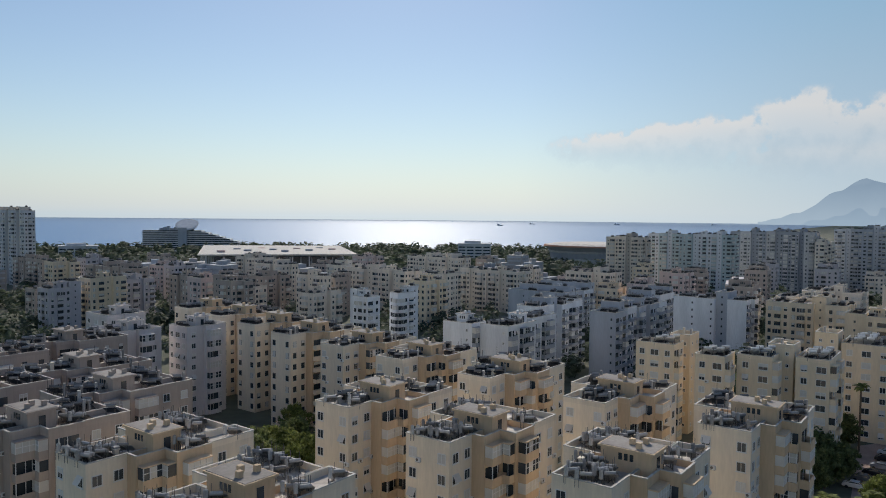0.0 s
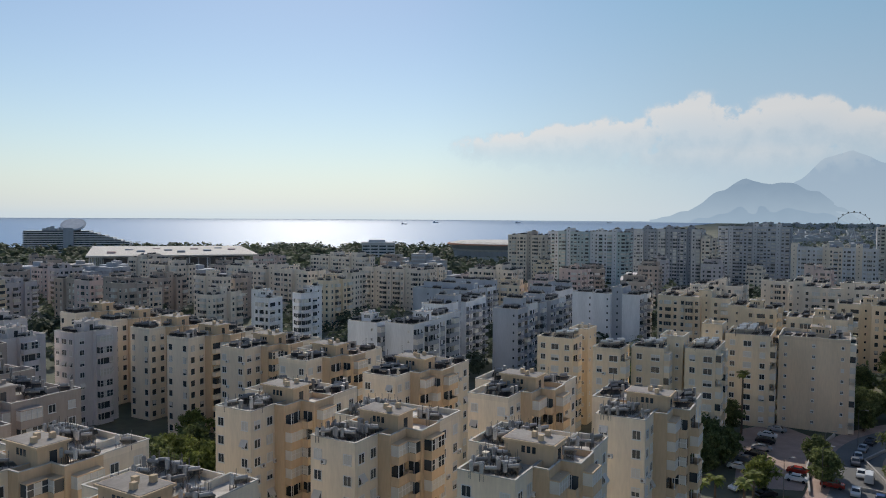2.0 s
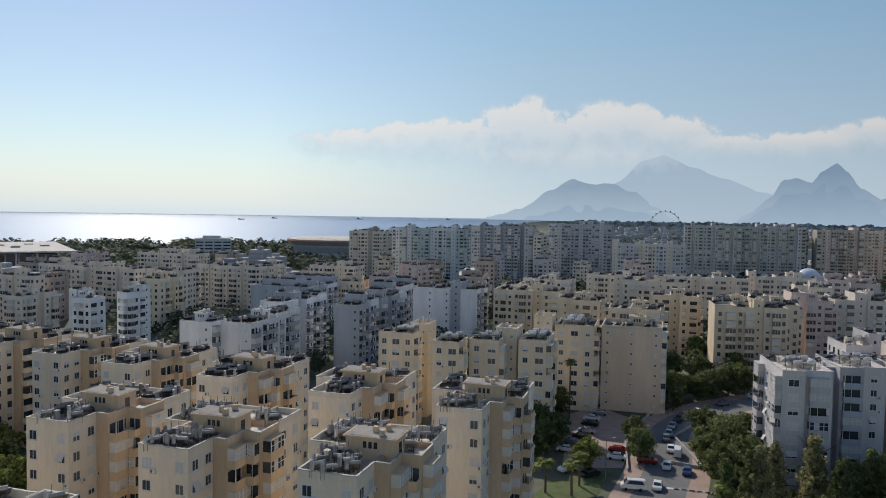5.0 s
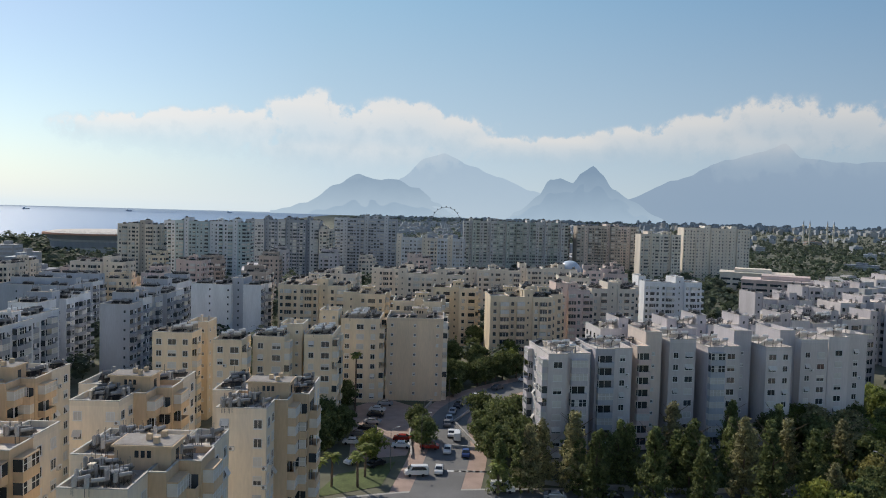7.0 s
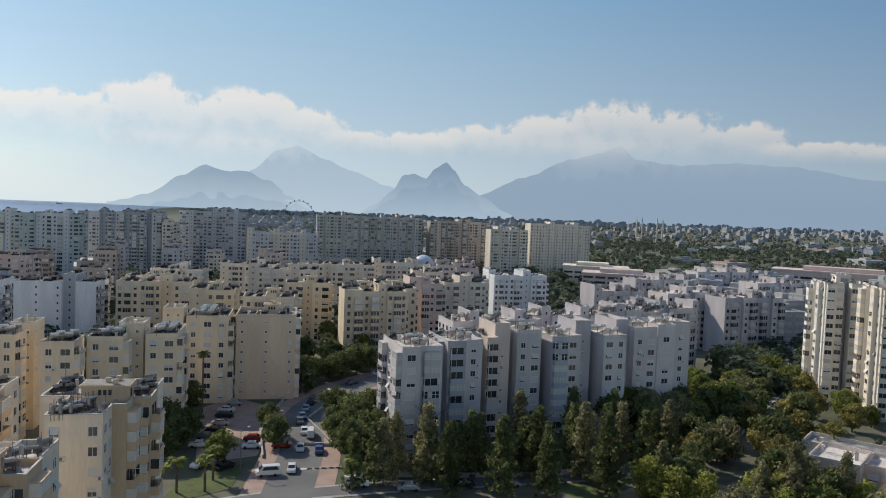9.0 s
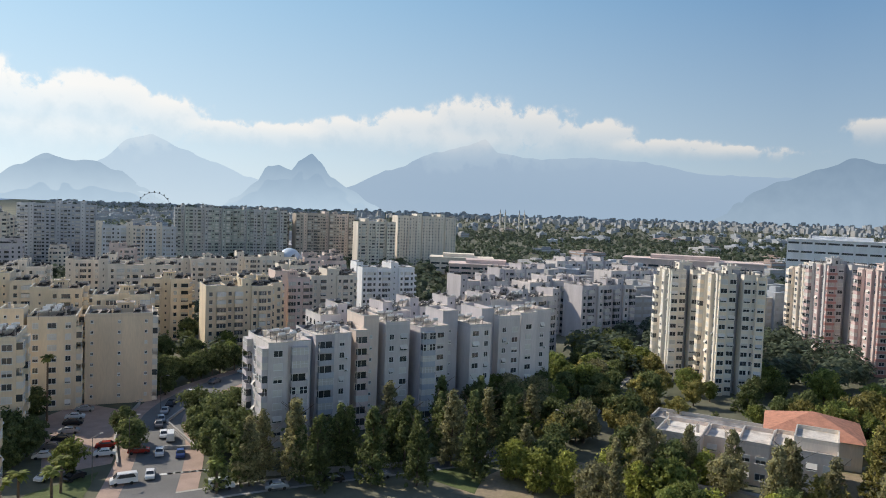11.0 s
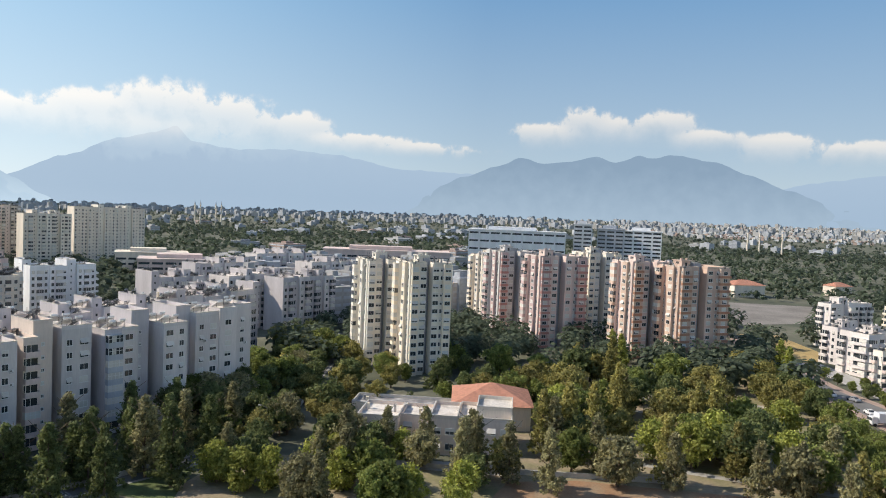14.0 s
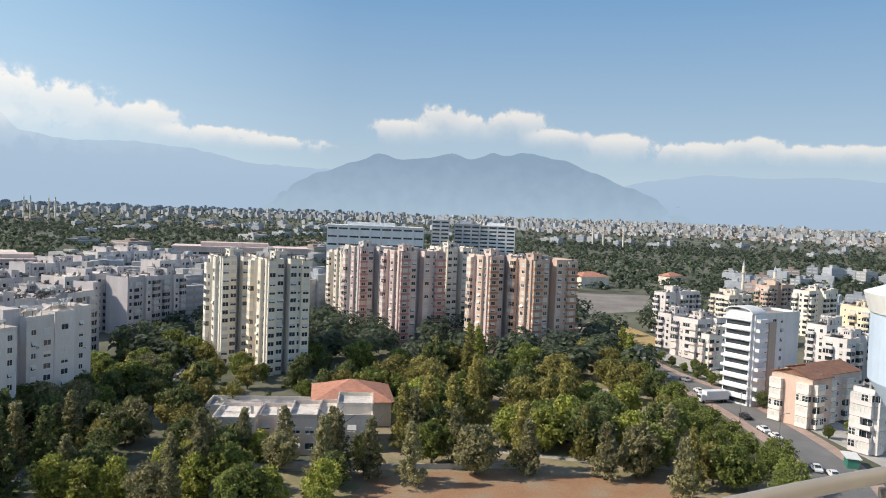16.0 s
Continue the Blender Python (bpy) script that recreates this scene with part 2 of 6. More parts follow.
def facade(parent, ox, oy, rot, length, z0, floors, fh, plan, wall, rr, ac=False):
    """Windows and balconies over one wall face; plan names each bay: w window, W wide window, s small, b balcony, . blank."""
    n = len(plan)
    cr, sr = math.cos(radians(rot)), math.sin(radians(rot))
    for k, ch in enumerate(plan):
        if ch == ".":
            continue
        a = length * (k + 0.5) / n - length / 2
        x, y = ox + cr * a, oy + sr * a
        bay = length / n
        for f in range(floors):
            z = z0 + f * fh
            if ch == "b":
                kind = rr.choice((0, 0, 1, 2, 2))
                w = min(3.6, bay * 0.92)
                put("balcony", balcony_mesh(round(w * 2) / 2, kind, wall), parent, pose(x, y, z + 0.15, 0, 0, rot))
            else:
                w, h, up = {"w": (1.3, 1.4, 0.9), "W": (2.0, 1.45, 0.85), "s": (0.7, 0.8, 1.4)}[ch]
                kind = rr.choice((0, 0, 0, 1, 2, 3 if ch != "s" else 0))
                put("window", window_mesh(w, h, kind), parent, pose(x, y, z + up, 0, 0, rot))
                if ac and ch == "w" and rr.random() < 0.22:
                    put("air_conditioner", cached("acunit", ac_mesh), parent, pose(x + cr * 1.1, y + sr * 1.1, z + 0.5, 0, 0, rot))


def roof_slab(bm, x0, x1, y0, y1, z):
    box(bm, x0 + 0.22, x1 - 0.22, y0 + 0.22, y1 - 0.22, z, z + 0.06)


def parapet_ring(bm, x0, x1, y0, y1, z, par=0.9, mi=0, cope=1):
    t = 0.2
    made = []
    rings = [[bm.verts.new((x, y, h)) for x, y in ((a, c), (b2, c), (b2, d), (a, d))] for a, b2, c, d, h in
             ((x0 + t, x1 - t, y0 + t, y1 - t, z + 0.005), (x0 + t, x1 - t, y0 + t, y1 - t, z + par), (x0 - 0.06, x1 + 0.06, y0 - 0.06, y1 + 0.06, z + par), (x0 - 0.06, x1 + 0.06, y0 - 0.06, y1 + 0.06, z + par - 0.12), (x0, x1, y0, y1, z + par - 0.12), (x0, x1, y0, y1, z + 0.005))]
    for p, q, m in zip(rings, rings[1:], (mi, cope, cope, cope, mi)):
        for k in range(4):
            f = bm.faces.new((p[k], p[(k + 1) % 4], q[(k + 1) % 4], q[k]))
            f.material_index = m
            made.append(f)
    bmesh.ops.recalc_face_normals(bm, faces=made)


def roof_bits(parent, x0, x1, y0, y1, z, roof, wall, par=0.9):
    bm = bmesh.new()
    roof_slab(bm, x0, x1, y0, y1, z)
    part("roof", bm, roof, parent)
    bm = bmesh.new()
    parapet_ring(bm, x0, x1, y0, y1, z, par)
    part("parapet", bm, [wall, COPING], parent)


def stairhouse(parent, x0, x1, y0, y1, z, h, wall):
    bm = bmesh.new()
    box(bm, x0, x1, y0, y1, z + 0.07, z + h, 0)
    box(bm, x0 - 0.3, x1 + 0.3, y0 - 0.3, y1 + 0.3, z + h, z + h + 0.25, 0)
    box(bm, x0 - 0.1, x1 + 0.1, y0 - 0.1, y1 + 0.1, z + h + 0.25, z + h + 0.3, 1)
    for k in range(3):
        cx, cy = x0 + (x1 - x0) * (0.2 + 0.3 * k), y0 + (y1 - y0) * (0.3 + 0.2 * (k % 2))
        box(bm, cx - 0.3, cx + 0.3, cy - 0.3, cy + 0.3, z + h + 0.3, z + h + 1.0, 0)
    part("stair_house", bm, [wall, ROOFM], parent)
    bm = bmesh.new()
    xm = (x0 + x1) / 2
    box(bm, xm - 0.45, xm + 0.45, y0 - 0.05, y0, z + 0.1, z + 2.1, 0)
    for k in (-1, 0, 1):
        ym = (y0 + y1) / 2 + k * 0.7
        box(bm, x0 - 0.05, x0, ym - 0.22, ym + 0.22, z + h - 1.2, z + h - 0.4, 0)
    part("hatch_door", bm, GLASS, parent)


def roof_extras(e, modules, H, rr):
    """Chimneys and vent stacks."""
    for x0, x1, y0, y1, wall, ex, *_ in modules[:2]:
        if x1 - x0 > 4 and y1 - y0 > 4:
            for k in range(2):
                bm = bmesh.new()
                x, y, h = rr.uniform(x0 + 1, x1 - 1), rr.uniform(y0 + 1, y1 - 1), rr.uniform(1.0, 2.0)
                box(bm, x - 0.28, x + 0.28, y - 0.22, y + 0.22, H + ex + 0.05, H + ex + h)
                box(bm, x - 0.38, x + 0.38, y - 0.32, y + 0.32, H + ex + h, H + ex + h + 0.12)
                part("chimney", bm, CREAM if k else CONC, e)


def building(name, label, cat, cx, cy, ang, modules, floors, roof, faces, heaters=4, stair=None, fh=FLOOR_H, group="", base=0.0, seed=0, rows=False, z0=0.0):
    """modules: (x0, x1, y0, y1, wall, extra height). faces: (module, 'R' or 'L', bays). Local x runs away to one side of the near corner, y to the other."""
    rr = random.Random(seed * 31 + 5)
    e = new(name)
    e.matrix_basis = pose(cx, cy, z0, 0, 0, ang)
    tagged(e, label, cat, group)
    H = floors * fh + 0.6 + base
    walls = list(dict.fromkeys(m[4] for m in modules))
    wbm, rbm, pbm, field = bmesh.new(), bmesh.new(), bmesh.new(), bmesh.new()
    for x0, x1, y0, y1, wall, ex, *_ in modules:
        FOOT.append((e.matrix_basis.inverted(), x0, x1, y0, y1))
        if rows:
            box(wbm, x0, x1, y0, y1, -0.3, H + ex, walls.index(wall))
            roof_slab(rbm, x0, x1, y0, y1, H + ex)
            parapet_ring(pbm, x0, x1, y0, y1, H + ex, 0.8, walls.index(wall), len(walls))
            continue
        bm = bmesh.new()
        box(bm, x0, x1, y0, y1, -0.3, H + ex)
        part("wall", bm, wall, e)
        roof_bits(e, x0, x1, y0, y1, H + ex, roof, wall)
    for i, side, bays in faces:
        x0, x1, y0, y1, wall, ex = modules[i][:6]
        bal = modules[i][6] if len(modules[i]) > 6 else wall
        if side == "R":
            ox, oy, rot, ln = (x0 + x1) / 2, y0, 0, x1 - x0
        elif side == "L":
            ox, oy, rot, ln = x0, (y0 + y1) / 2, -90, y1 - y0
        elif side == "B":
            ox, oy, rot, ln = x1, (y0 + y1) / 2, 90, y1 - y0
        else:
            ox, oy, rot, ln = (x0 + x1) / 2, y1, 180, x1 - x0
        if rows:
            me = row_mesh(ln, bays, rr.randrange(4), floors + (1 if ex > 2.2 else 0), fh, bal).copy()
            me.transform(pose(ox, oy, base + 0.9, 0, 0, rot))
            field.from_mesh(me)
            bpy.data.meshes.remove(me)
        else:
            facade(e, ox, oy, rot, ln, base + 0.3, floors, fh, bays, bal, rr, math.hypot(cx, cy) < 170)
    if rows:
        bmesh.ops.remove_doubles(wbm, verts=wbm.verts[:], dist=0.002)
        part("wall", wbm, walls, e), part("roof", rbm, roof, e), part("parapet", pbm, walls + [COPING], e)
        part("window_field", field, [GLASS, FRAME, BLIND, (modules[0][6] if len(modules[0]) > 6 else modules[0][4])], e)["kind"] = "stuff"
    else:
        for bm in (wbm, rbm, pbm, field):
            bm.free()
    if math.hypot(cx, cy) < 240:
        roof_extras(e, modules, H, rr)
    if stair:
        stairhouse(e, *stair, H, 2.7, modules[1][4] if len(modules) > 1 else modules[0][4])
    m = e.matrix_basis
    for k in range(heaters):
        x0, x1, y0, y1, wall, ex = modules[k % len(modules)][:6]
        for _ in range(8):
            px, py = rr.uniform(x0 + 1.3, max(x0 + 1.4, x1 - 1.3)), rr.uniform(y0 + 1.3, max(y0 + 1.4, y1 - 1.3))
            if not (stair and stair[0] - 1.2 < px < stair[1] + 1.2 and stair[2] - 1.2 < py < stair[3] + 1.2):
                w = m @ Vector((px, py, H + ex + 0.06))
                HEATERS.append((w.x, w.y, w.z, rr.uniform(-12, 12), math.hypot(w.x, w.y)))
                break
    return e


# ---- ground, sea and far land ----
def rise(az, r):
    k = max(0.0, (r - 1400) / 3540)
    top = 27 + 38 * min(1, max(0, (az - 62) / 50))
    return top * k * k


def sheet(name, azs, rings, lift, material, label, cat):
    vs, fs = [], []
    for az in azs:
        for k in range(len(rings(az))):
            r = rings(az)[k]
            vs.append((r * math.sin(radians(az)), r * math.cos(radians(az)), rise(az, r) + lift))
    n = len(rings(azs[0]))
    for i in range(len(azs) - 1):
        for k in range(n - 1):
            fs.append((i * n + k, i * n + k + 1, (i + 1) * n + k + 1, (i + 1) * n + k))
    me = bpy.data.meshes.new(name)
    me.from_pydata(vs, [], fs)
    me.materials.append(material)
    me.update()
    if me.polygons[len(me.polygons) // 2].normal.z < 0:
        me.flip_normals()
    return tagged(new(name, me), label, cat, kind="structure")


GR = [0.0, 60, 140, 260, 420, 620, 880, 1200, 1500, 1900, 2400, 3000, 3600, 4200, 4940]
sheet("ground", list(range(-180, 181, 3)), lambda az: GR, -0.05, GROUND, "dry olive-brown ground under the town", "ground")


def coast(az):
    pts = ((-180, 1150), (-45, 1250), (-22, 1300), (0, 1180), (9, 1250), (15, 1500), (20, 2000), (24, 2800), (27, 4000), (29, 4800), (180, 4930))
    for (a, ra), (b, rb) in zip(pts, pts[1:]):
        if a <= az <= b:
            return ra + (rb - ra) * (az - a) / (b - a)
    return 1250


sea = bpy.data.materials.new("sea_water")
sea.use_nodes = True
n, l = sea.node_tree.nodes, sea.node_tree.links
b = n["Principled BSDF"]
b.inputs["Base Color"].default_value, b.inputs["Roughness"].default_value = (0.035, 0.17, 0.38, 1), 0.36
b.inputs["Specular IOR Level"].default_value = 0.55
co, mp, t1, bp = n.new("ShaderNodeTexCoord"), n.new("ShaderNodeMapping"), n.new("ShaderNodeTexNoise"), n.new("ShaderNodeBump")
mp.inputs["Scale"].default_value = (0.02, 0.06, 1)
t1.inputs["Scale"].default_value, t1.inputs["Detail"].default_value = 1.0, 8
bp.inputs["Strength"].default_value, bp.inputs["Distance"].default_value = 0.6, 6.0
l.new(co.outputs["Object"], mp.inputs["Vector"]), l.new(mp.outputs[0], t1.inputs["Vector"]), l.new(t1.outputs["Fac"], bp.inputs["Height"]), l.new(bp.outputs[0], b.inputs["Normal"])
sheet("water", [a * 1.0 for a in range(-75, 30)], lambda az: [coast(az) + (4935 - coast(az)) * k / 14 for k in range(15)], 0.6, sea, "blue sea glittering under the sun", "sea")


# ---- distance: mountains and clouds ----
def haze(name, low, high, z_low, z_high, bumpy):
    """Unlit slopes that glow: air-blue haze painted in, mostly brighter towards the plain."""
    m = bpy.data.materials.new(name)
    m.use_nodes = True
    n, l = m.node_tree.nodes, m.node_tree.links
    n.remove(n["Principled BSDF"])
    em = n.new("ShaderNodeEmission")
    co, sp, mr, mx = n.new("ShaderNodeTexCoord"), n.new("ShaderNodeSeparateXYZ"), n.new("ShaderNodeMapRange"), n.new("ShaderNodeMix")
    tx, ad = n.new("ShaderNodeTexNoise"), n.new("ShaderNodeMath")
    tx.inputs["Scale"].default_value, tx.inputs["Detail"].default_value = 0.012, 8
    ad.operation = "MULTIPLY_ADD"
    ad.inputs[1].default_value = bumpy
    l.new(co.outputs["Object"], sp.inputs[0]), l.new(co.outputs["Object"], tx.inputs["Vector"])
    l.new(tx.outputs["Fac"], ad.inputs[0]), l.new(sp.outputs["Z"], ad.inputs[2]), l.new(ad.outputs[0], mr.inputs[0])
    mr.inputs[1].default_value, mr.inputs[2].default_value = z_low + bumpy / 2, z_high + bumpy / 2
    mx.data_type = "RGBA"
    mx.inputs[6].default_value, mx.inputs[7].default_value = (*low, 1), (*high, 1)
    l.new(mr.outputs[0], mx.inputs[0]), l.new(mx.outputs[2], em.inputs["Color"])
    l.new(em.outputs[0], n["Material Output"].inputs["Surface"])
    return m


def ridge(name, crest, r, material, label, depth=160, seed=1):
    """A mountain range: crest as (azimuth, elevation) corners, with spurs and gullies."""
    pts = []
    a = crest[0][0]
    while a <= crest[-1][0]:
        for (p, e0), (q, e1) in zip(crest, crest[1:]):
            if p <= a <= q:
                k = (a - p) / (q - p)
                k = k * k * (3 - 2 * k) * 0.6 + k * 0.4
                pts.append((a, e0 + (e1 - e0) * k + 0.12 * (noise.noise((a * 1.3, seed, 0))) + 0.06 * noise.noise((a * 4, seed, 3))))
                break
        a += 0.25
    vs, fs = [], []
    rows = 8
    for az, el in pts:
        top = 53 + r * math.tan(radians(el))
        for k in range(rows):
            f = k / (rows - 1)
            rr = r - depth * (1 - f) + 60 * noise.noise((az * 0.8, f * 3, seed)) * (1 - f) * f * 4
            vs.append((rr * math.sin(radians(az)), rr * math.cos(radians(az)), -30 + (top + 30) * (f ** 0.8)))
    for i in range(len(pts) - 1):
        for k in range(rows - 1):
            fs.append((i * rows + k, i * rows + k + 1, (i + 1) * rows + k + 1, (i + 1) * rows + k))
    me = bpy.data.meshes.new(name)
    me.from_pydata(vs, [], fs)
    me.materials.append(material)
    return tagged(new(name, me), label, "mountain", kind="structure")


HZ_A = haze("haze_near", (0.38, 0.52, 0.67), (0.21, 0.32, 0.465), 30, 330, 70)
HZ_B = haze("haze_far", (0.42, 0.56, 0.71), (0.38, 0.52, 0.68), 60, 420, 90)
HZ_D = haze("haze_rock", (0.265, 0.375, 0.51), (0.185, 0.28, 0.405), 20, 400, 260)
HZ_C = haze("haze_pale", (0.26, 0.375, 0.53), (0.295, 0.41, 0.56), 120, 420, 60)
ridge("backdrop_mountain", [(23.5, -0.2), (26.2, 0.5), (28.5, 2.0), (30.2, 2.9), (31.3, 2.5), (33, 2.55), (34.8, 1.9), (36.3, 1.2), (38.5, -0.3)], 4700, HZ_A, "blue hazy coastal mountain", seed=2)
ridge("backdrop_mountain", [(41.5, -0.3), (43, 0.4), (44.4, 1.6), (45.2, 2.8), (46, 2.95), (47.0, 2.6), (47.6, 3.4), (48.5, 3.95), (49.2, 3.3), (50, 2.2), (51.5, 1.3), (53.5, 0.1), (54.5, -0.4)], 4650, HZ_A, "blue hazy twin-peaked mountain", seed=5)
ridge("backdrop_mountain", [(31, -0.3), (33.5, 2.6), (35.5, 4.3), (37, 4.7), (38.6, 3.9), (41, 3.0), (44, 1.9), (47, 0.8), (50, -0.3)], 4780, HZ_B, "pale hazy blue mountain range behind", seed=7)
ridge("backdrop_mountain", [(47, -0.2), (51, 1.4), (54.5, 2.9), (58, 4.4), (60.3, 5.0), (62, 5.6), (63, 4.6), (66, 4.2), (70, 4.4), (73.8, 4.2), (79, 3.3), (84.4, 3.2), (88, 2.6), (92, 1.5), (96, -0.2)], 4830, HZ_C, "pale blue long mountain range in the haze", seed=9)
ridge("backdrop_mountain", [(78, -0.2), (84, 3.0), (86.5, 3.9), (88.2, 4.6), (90, 4.2), (92, 4.4), (94, 4.85), (95.6, 4.4), (97, 4.95), (98.3, 4.8), (99.5, 5.1), (102.7, 4.6), (105, 3.7), (107.8, 2.6), (111, 1.4), (116, 0.2), (119, -0.3)], 4760, HZ_D, "haze-blue rocky mountain with bare crest", seed=11)
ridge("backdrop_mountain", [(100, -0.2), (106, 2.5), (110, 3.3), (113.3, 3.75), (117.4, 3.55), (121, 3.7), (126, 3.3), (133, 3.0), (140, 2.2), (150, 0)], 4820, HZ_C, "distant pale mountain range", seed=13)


# Glowing see-through shell; haze veil and cloud light are painted as emission.
def clouds(name, label, r, heap, thick):
    m = bpy.data.materials.new(name)
    m.use_nodes = True
    n, l = m.node_tree.nodes, m.node_tree.links
    n.remove(n["Principled BSDF"])
    co = n.new("ShaderNodeTexCoord")

    def math_node(op, a, bb=None, c=None):
        q = n.new("ShaderNodeMath")
        q.operation = op
        for i, v in enumerate((a, bb, c)):
            if v is None:
                continue
            if isinstance(v, (int, float)):
                q.inputs[i].default_value = v
            else:
                l.new(v, q.inputs[i])
        return q.outputs[0]

    def nz(scale, detail, stretch=(1, 1, 0.95)):
        mp, t = n.new("ShaderNodeMapping"), n.new("ShaderNodeTexNoise")
        mp.inputs["Scale"].default_value = stretch
        t.inputs["Scale"].default_value, t.inputs["Detail"].default_value, t.inputs["Roughness"].default_value = scale, detail, 0.58
        l.new(co.outputs["Object"], mp.inputs["Vector"]), l.new(mp.outputs[0], t.inputs["Vector"])
        return t.outputs["Fac"]

    at = n.new("ShaderNodeAttribute")
    at.attribute_name = "puffs"
    # billows roughen a full core, so that the crown is crisp and the body closed
    rough = math_node("ADD", math_node("MULTIPLY", nz(0.0042, 10), 0.75), math_node("MULTIPLY", nz(0.0125, 9), 0.7))
    near = math_node("MINIMUM", math_node("MULTIPLY", at.outputs["Fac"], 2.2), 1.0)
    dens = math_node("ADD", at.outputs["Fac"], math_node("MULTIPLY", math_node("MULTIPLY_ADD", rough, 2.4, -1.62), near))
    sm = n.new("ShaderNodeMapRange")
    sm.interpolation_type = "SMOOTHSTEP"
    sm.inputs[1].default_value, sm.inputs[2].default_value = 0.16, 0.66
    sm.inputs[4].default_value = 0.9
    l.new(dens, sm.inputs[0])
    crown = n.new("ShaderNodeAttribute")
    crown.attribute_name = "crown"
    cover = math_node("MULTIPLY", sm.outputs[0], math_node("MULTIPLY_ADD", crown.outputs["Fac"], 0.76, 0.24))
    shade = n.new("ShaderNodeMapRange")
    shade.inputs[1].default_value, shade.inputs[2].default_value = 0.30, 0.95
    l.new(math_node("MULTIPLY_ADD", nz(0.008, 7), 1.5, math_node("MULTIPLY_ADD", crown.outputs["Fac"], 0.9, -0.45)), shade.inputs[0])
    mx = n.new("ShaderNodeMix")
    mx.data_type = "RGBA"
    mx.inputs[6].default_value, mx.inputs[7].default_value = (0.60, 0.715, 0.82, 1), (0.96, 0.97, 0.98, 1)
    l.new(shade.outputs[0], mx.inputs[0])
    em, tr, ms = n.new("ShaderNodeEmission"), n.new("ShaderNodeBsdfTransparent"), n.new("ShaderNodeMixShader")
    veil = n.new("ShaderNodeAttribute")
    veil.attribute_name = "veil"
    cm = n.new("ShaderNodeMix")
    cm.data_type = "RGBA"
    # pale at the horizon and bluer above; brighter under the sun than away from it
    tone = []
    for low, high in (((0.77, 0.92, 1.03), (0.40, 0.69, 0.96)), ((0.385, 0.495, 0.59), (0.122, 0.27, 0.49))):
        g = n.new("ShaderNodeMix")
        g.data_type = "RGBA"
        g.inputs[6].default_value, g.inputs[7].default_value = (*low, 1), (*high, 1)
        at2 = n.new("ShaderNodeAttribute")
        at2.attribute_name = "height"
        l.new(at2.outputs["Fac"], g.inputs[0])
        tone.append(g.outputs[2])
    side = n.new("ShaderNodeMix")
    side.data_type = "RGBA"
    at3 = n.new("ShaderNodeAttribute")
    at3.attribute_name = "bearing"
    l.new(at3.outputs["Fac"], side.inputs[0]), l.new(tone[0], side.inputs[6]), l.new(tone[1], side.inputs[7])
    l.new(side.outputs[2], cm.inputs[6])
    dim = n.new("ShaderNodeVectorMath")
    dim.operation = "SCALE"
    l.new(mx.outputs[2], dim.inputs[0]), l.new(math_node("MULTIPLY_ADD", at3.outputs["Fac"], -0.33, 1.0), dim.inputs["Scale"])
    l.new(cover, cm.inputs[0]), l.new(dim.outputs[0], cm.inputs[7]), l.new(cm.outputs[2], em.inputs["Color"])
    l.new(math_node("MAXIMUM", cover, veil.outputs["Fac"]), ms.inputs[0]), l.new(tr.outputs[0], ms.inputs[1]), l.new(em.outputs[0], ms.inputs[2])
    l.new(ms.outputs[0], n["Material Output"].inputs["Surface"])
    heaps = ((13, 5.6, 4.0, 0.8), (17, 5.9, 4.0, 1.1), (21.5, 6.2, 4.2, 1.3), (26.6, 6.9, 3.6, 1.9), (29.5, 6.4, 4.5, 1.6), (33.5, 6.8, 4.2, 1.7), (37.5, 6.2, 3.4, 1.3), (30, 4.6, 9, 1.0), (41, 5.4, 4, 0.8), (47, 5.3, 5, 0.8), (52, 5.9, 4, 1.0), (56.5, 6.4, 3.8, 1.2),
             (61.3, 7.1, 3.8, 1.6), (65.5, 6.8, 4.0, 1.4), (69.5, 6.2, 3.6, 1.1), (60, 5.4, 9, 1.0), (75, 5.3, 5, 0.6), (80, 5.0, 5, 0.45), (90.5, 6.5, 2.8, 0.8), (93.2, 7.4, 2.0, 1.2), (95.5, 7.0, 2.4, 0.9), (98.6, 7.3, 2.4, 1.0), (101.5, 6.3, 3, 0.6), (107, 5.8, 2.6, 0.8), (112, 5.4, 3.4, 0.7), (116.5, 5.8, 2.2, 0.6), (120, 5.3, 5, 0.6), (127, 5.3, 4, 0.6))
    vs, fs, ds, hs, up, brg, tops = [], [], [], [], [], [], []
    azs, els = [a * 0.5 for a in range(-110, 321)], [e * 0.25 for e in range(-5, 84)]
    for a in azs:
        for e in els:
            vs.append((r * math.sin(radians(a)), r * math.cos(radians(a)), 53 + r * math.tan(radians(e))))
            near_heaps = [(math.exp(-((a - ca) / wa) ** 2 - (((e - ce) / we) if e > ce else (e - ce) / (we * 2.0)) ** 2), (e - ce) / we) for ca, ce, wa, we in heaps]
            d = max(q for q, _ in near_heaps)
            total = sum(q ** 3 for q, _ in near_heaps)
            ht = sum(q ** 3 * h for q, h in near_heaps) / total if total > 1e-12 else -2.0
            ds.append(d * heap)
            tops.append(min(1.0, max(0.0, 0.75 + 0.42 * ht)))
            k2 = min(1.0, max(0.0, (a - 6) / 22))
            thin = math.exp(-max(0.0, e) / 4.2)
            hs.append(thick * (k2 + (1 - k2) * thin if thick > 0.5 else math.exp(-max(0.0, e) / 4.0) * k2 * (1.0 if a < 40 else max(0.35, 1.0 - (a - 40) / 30))) * min(1.0, (21 - e) / 3.0) * min(1.0, (a + 55) / 8.0, (160 - a) / 8.0))
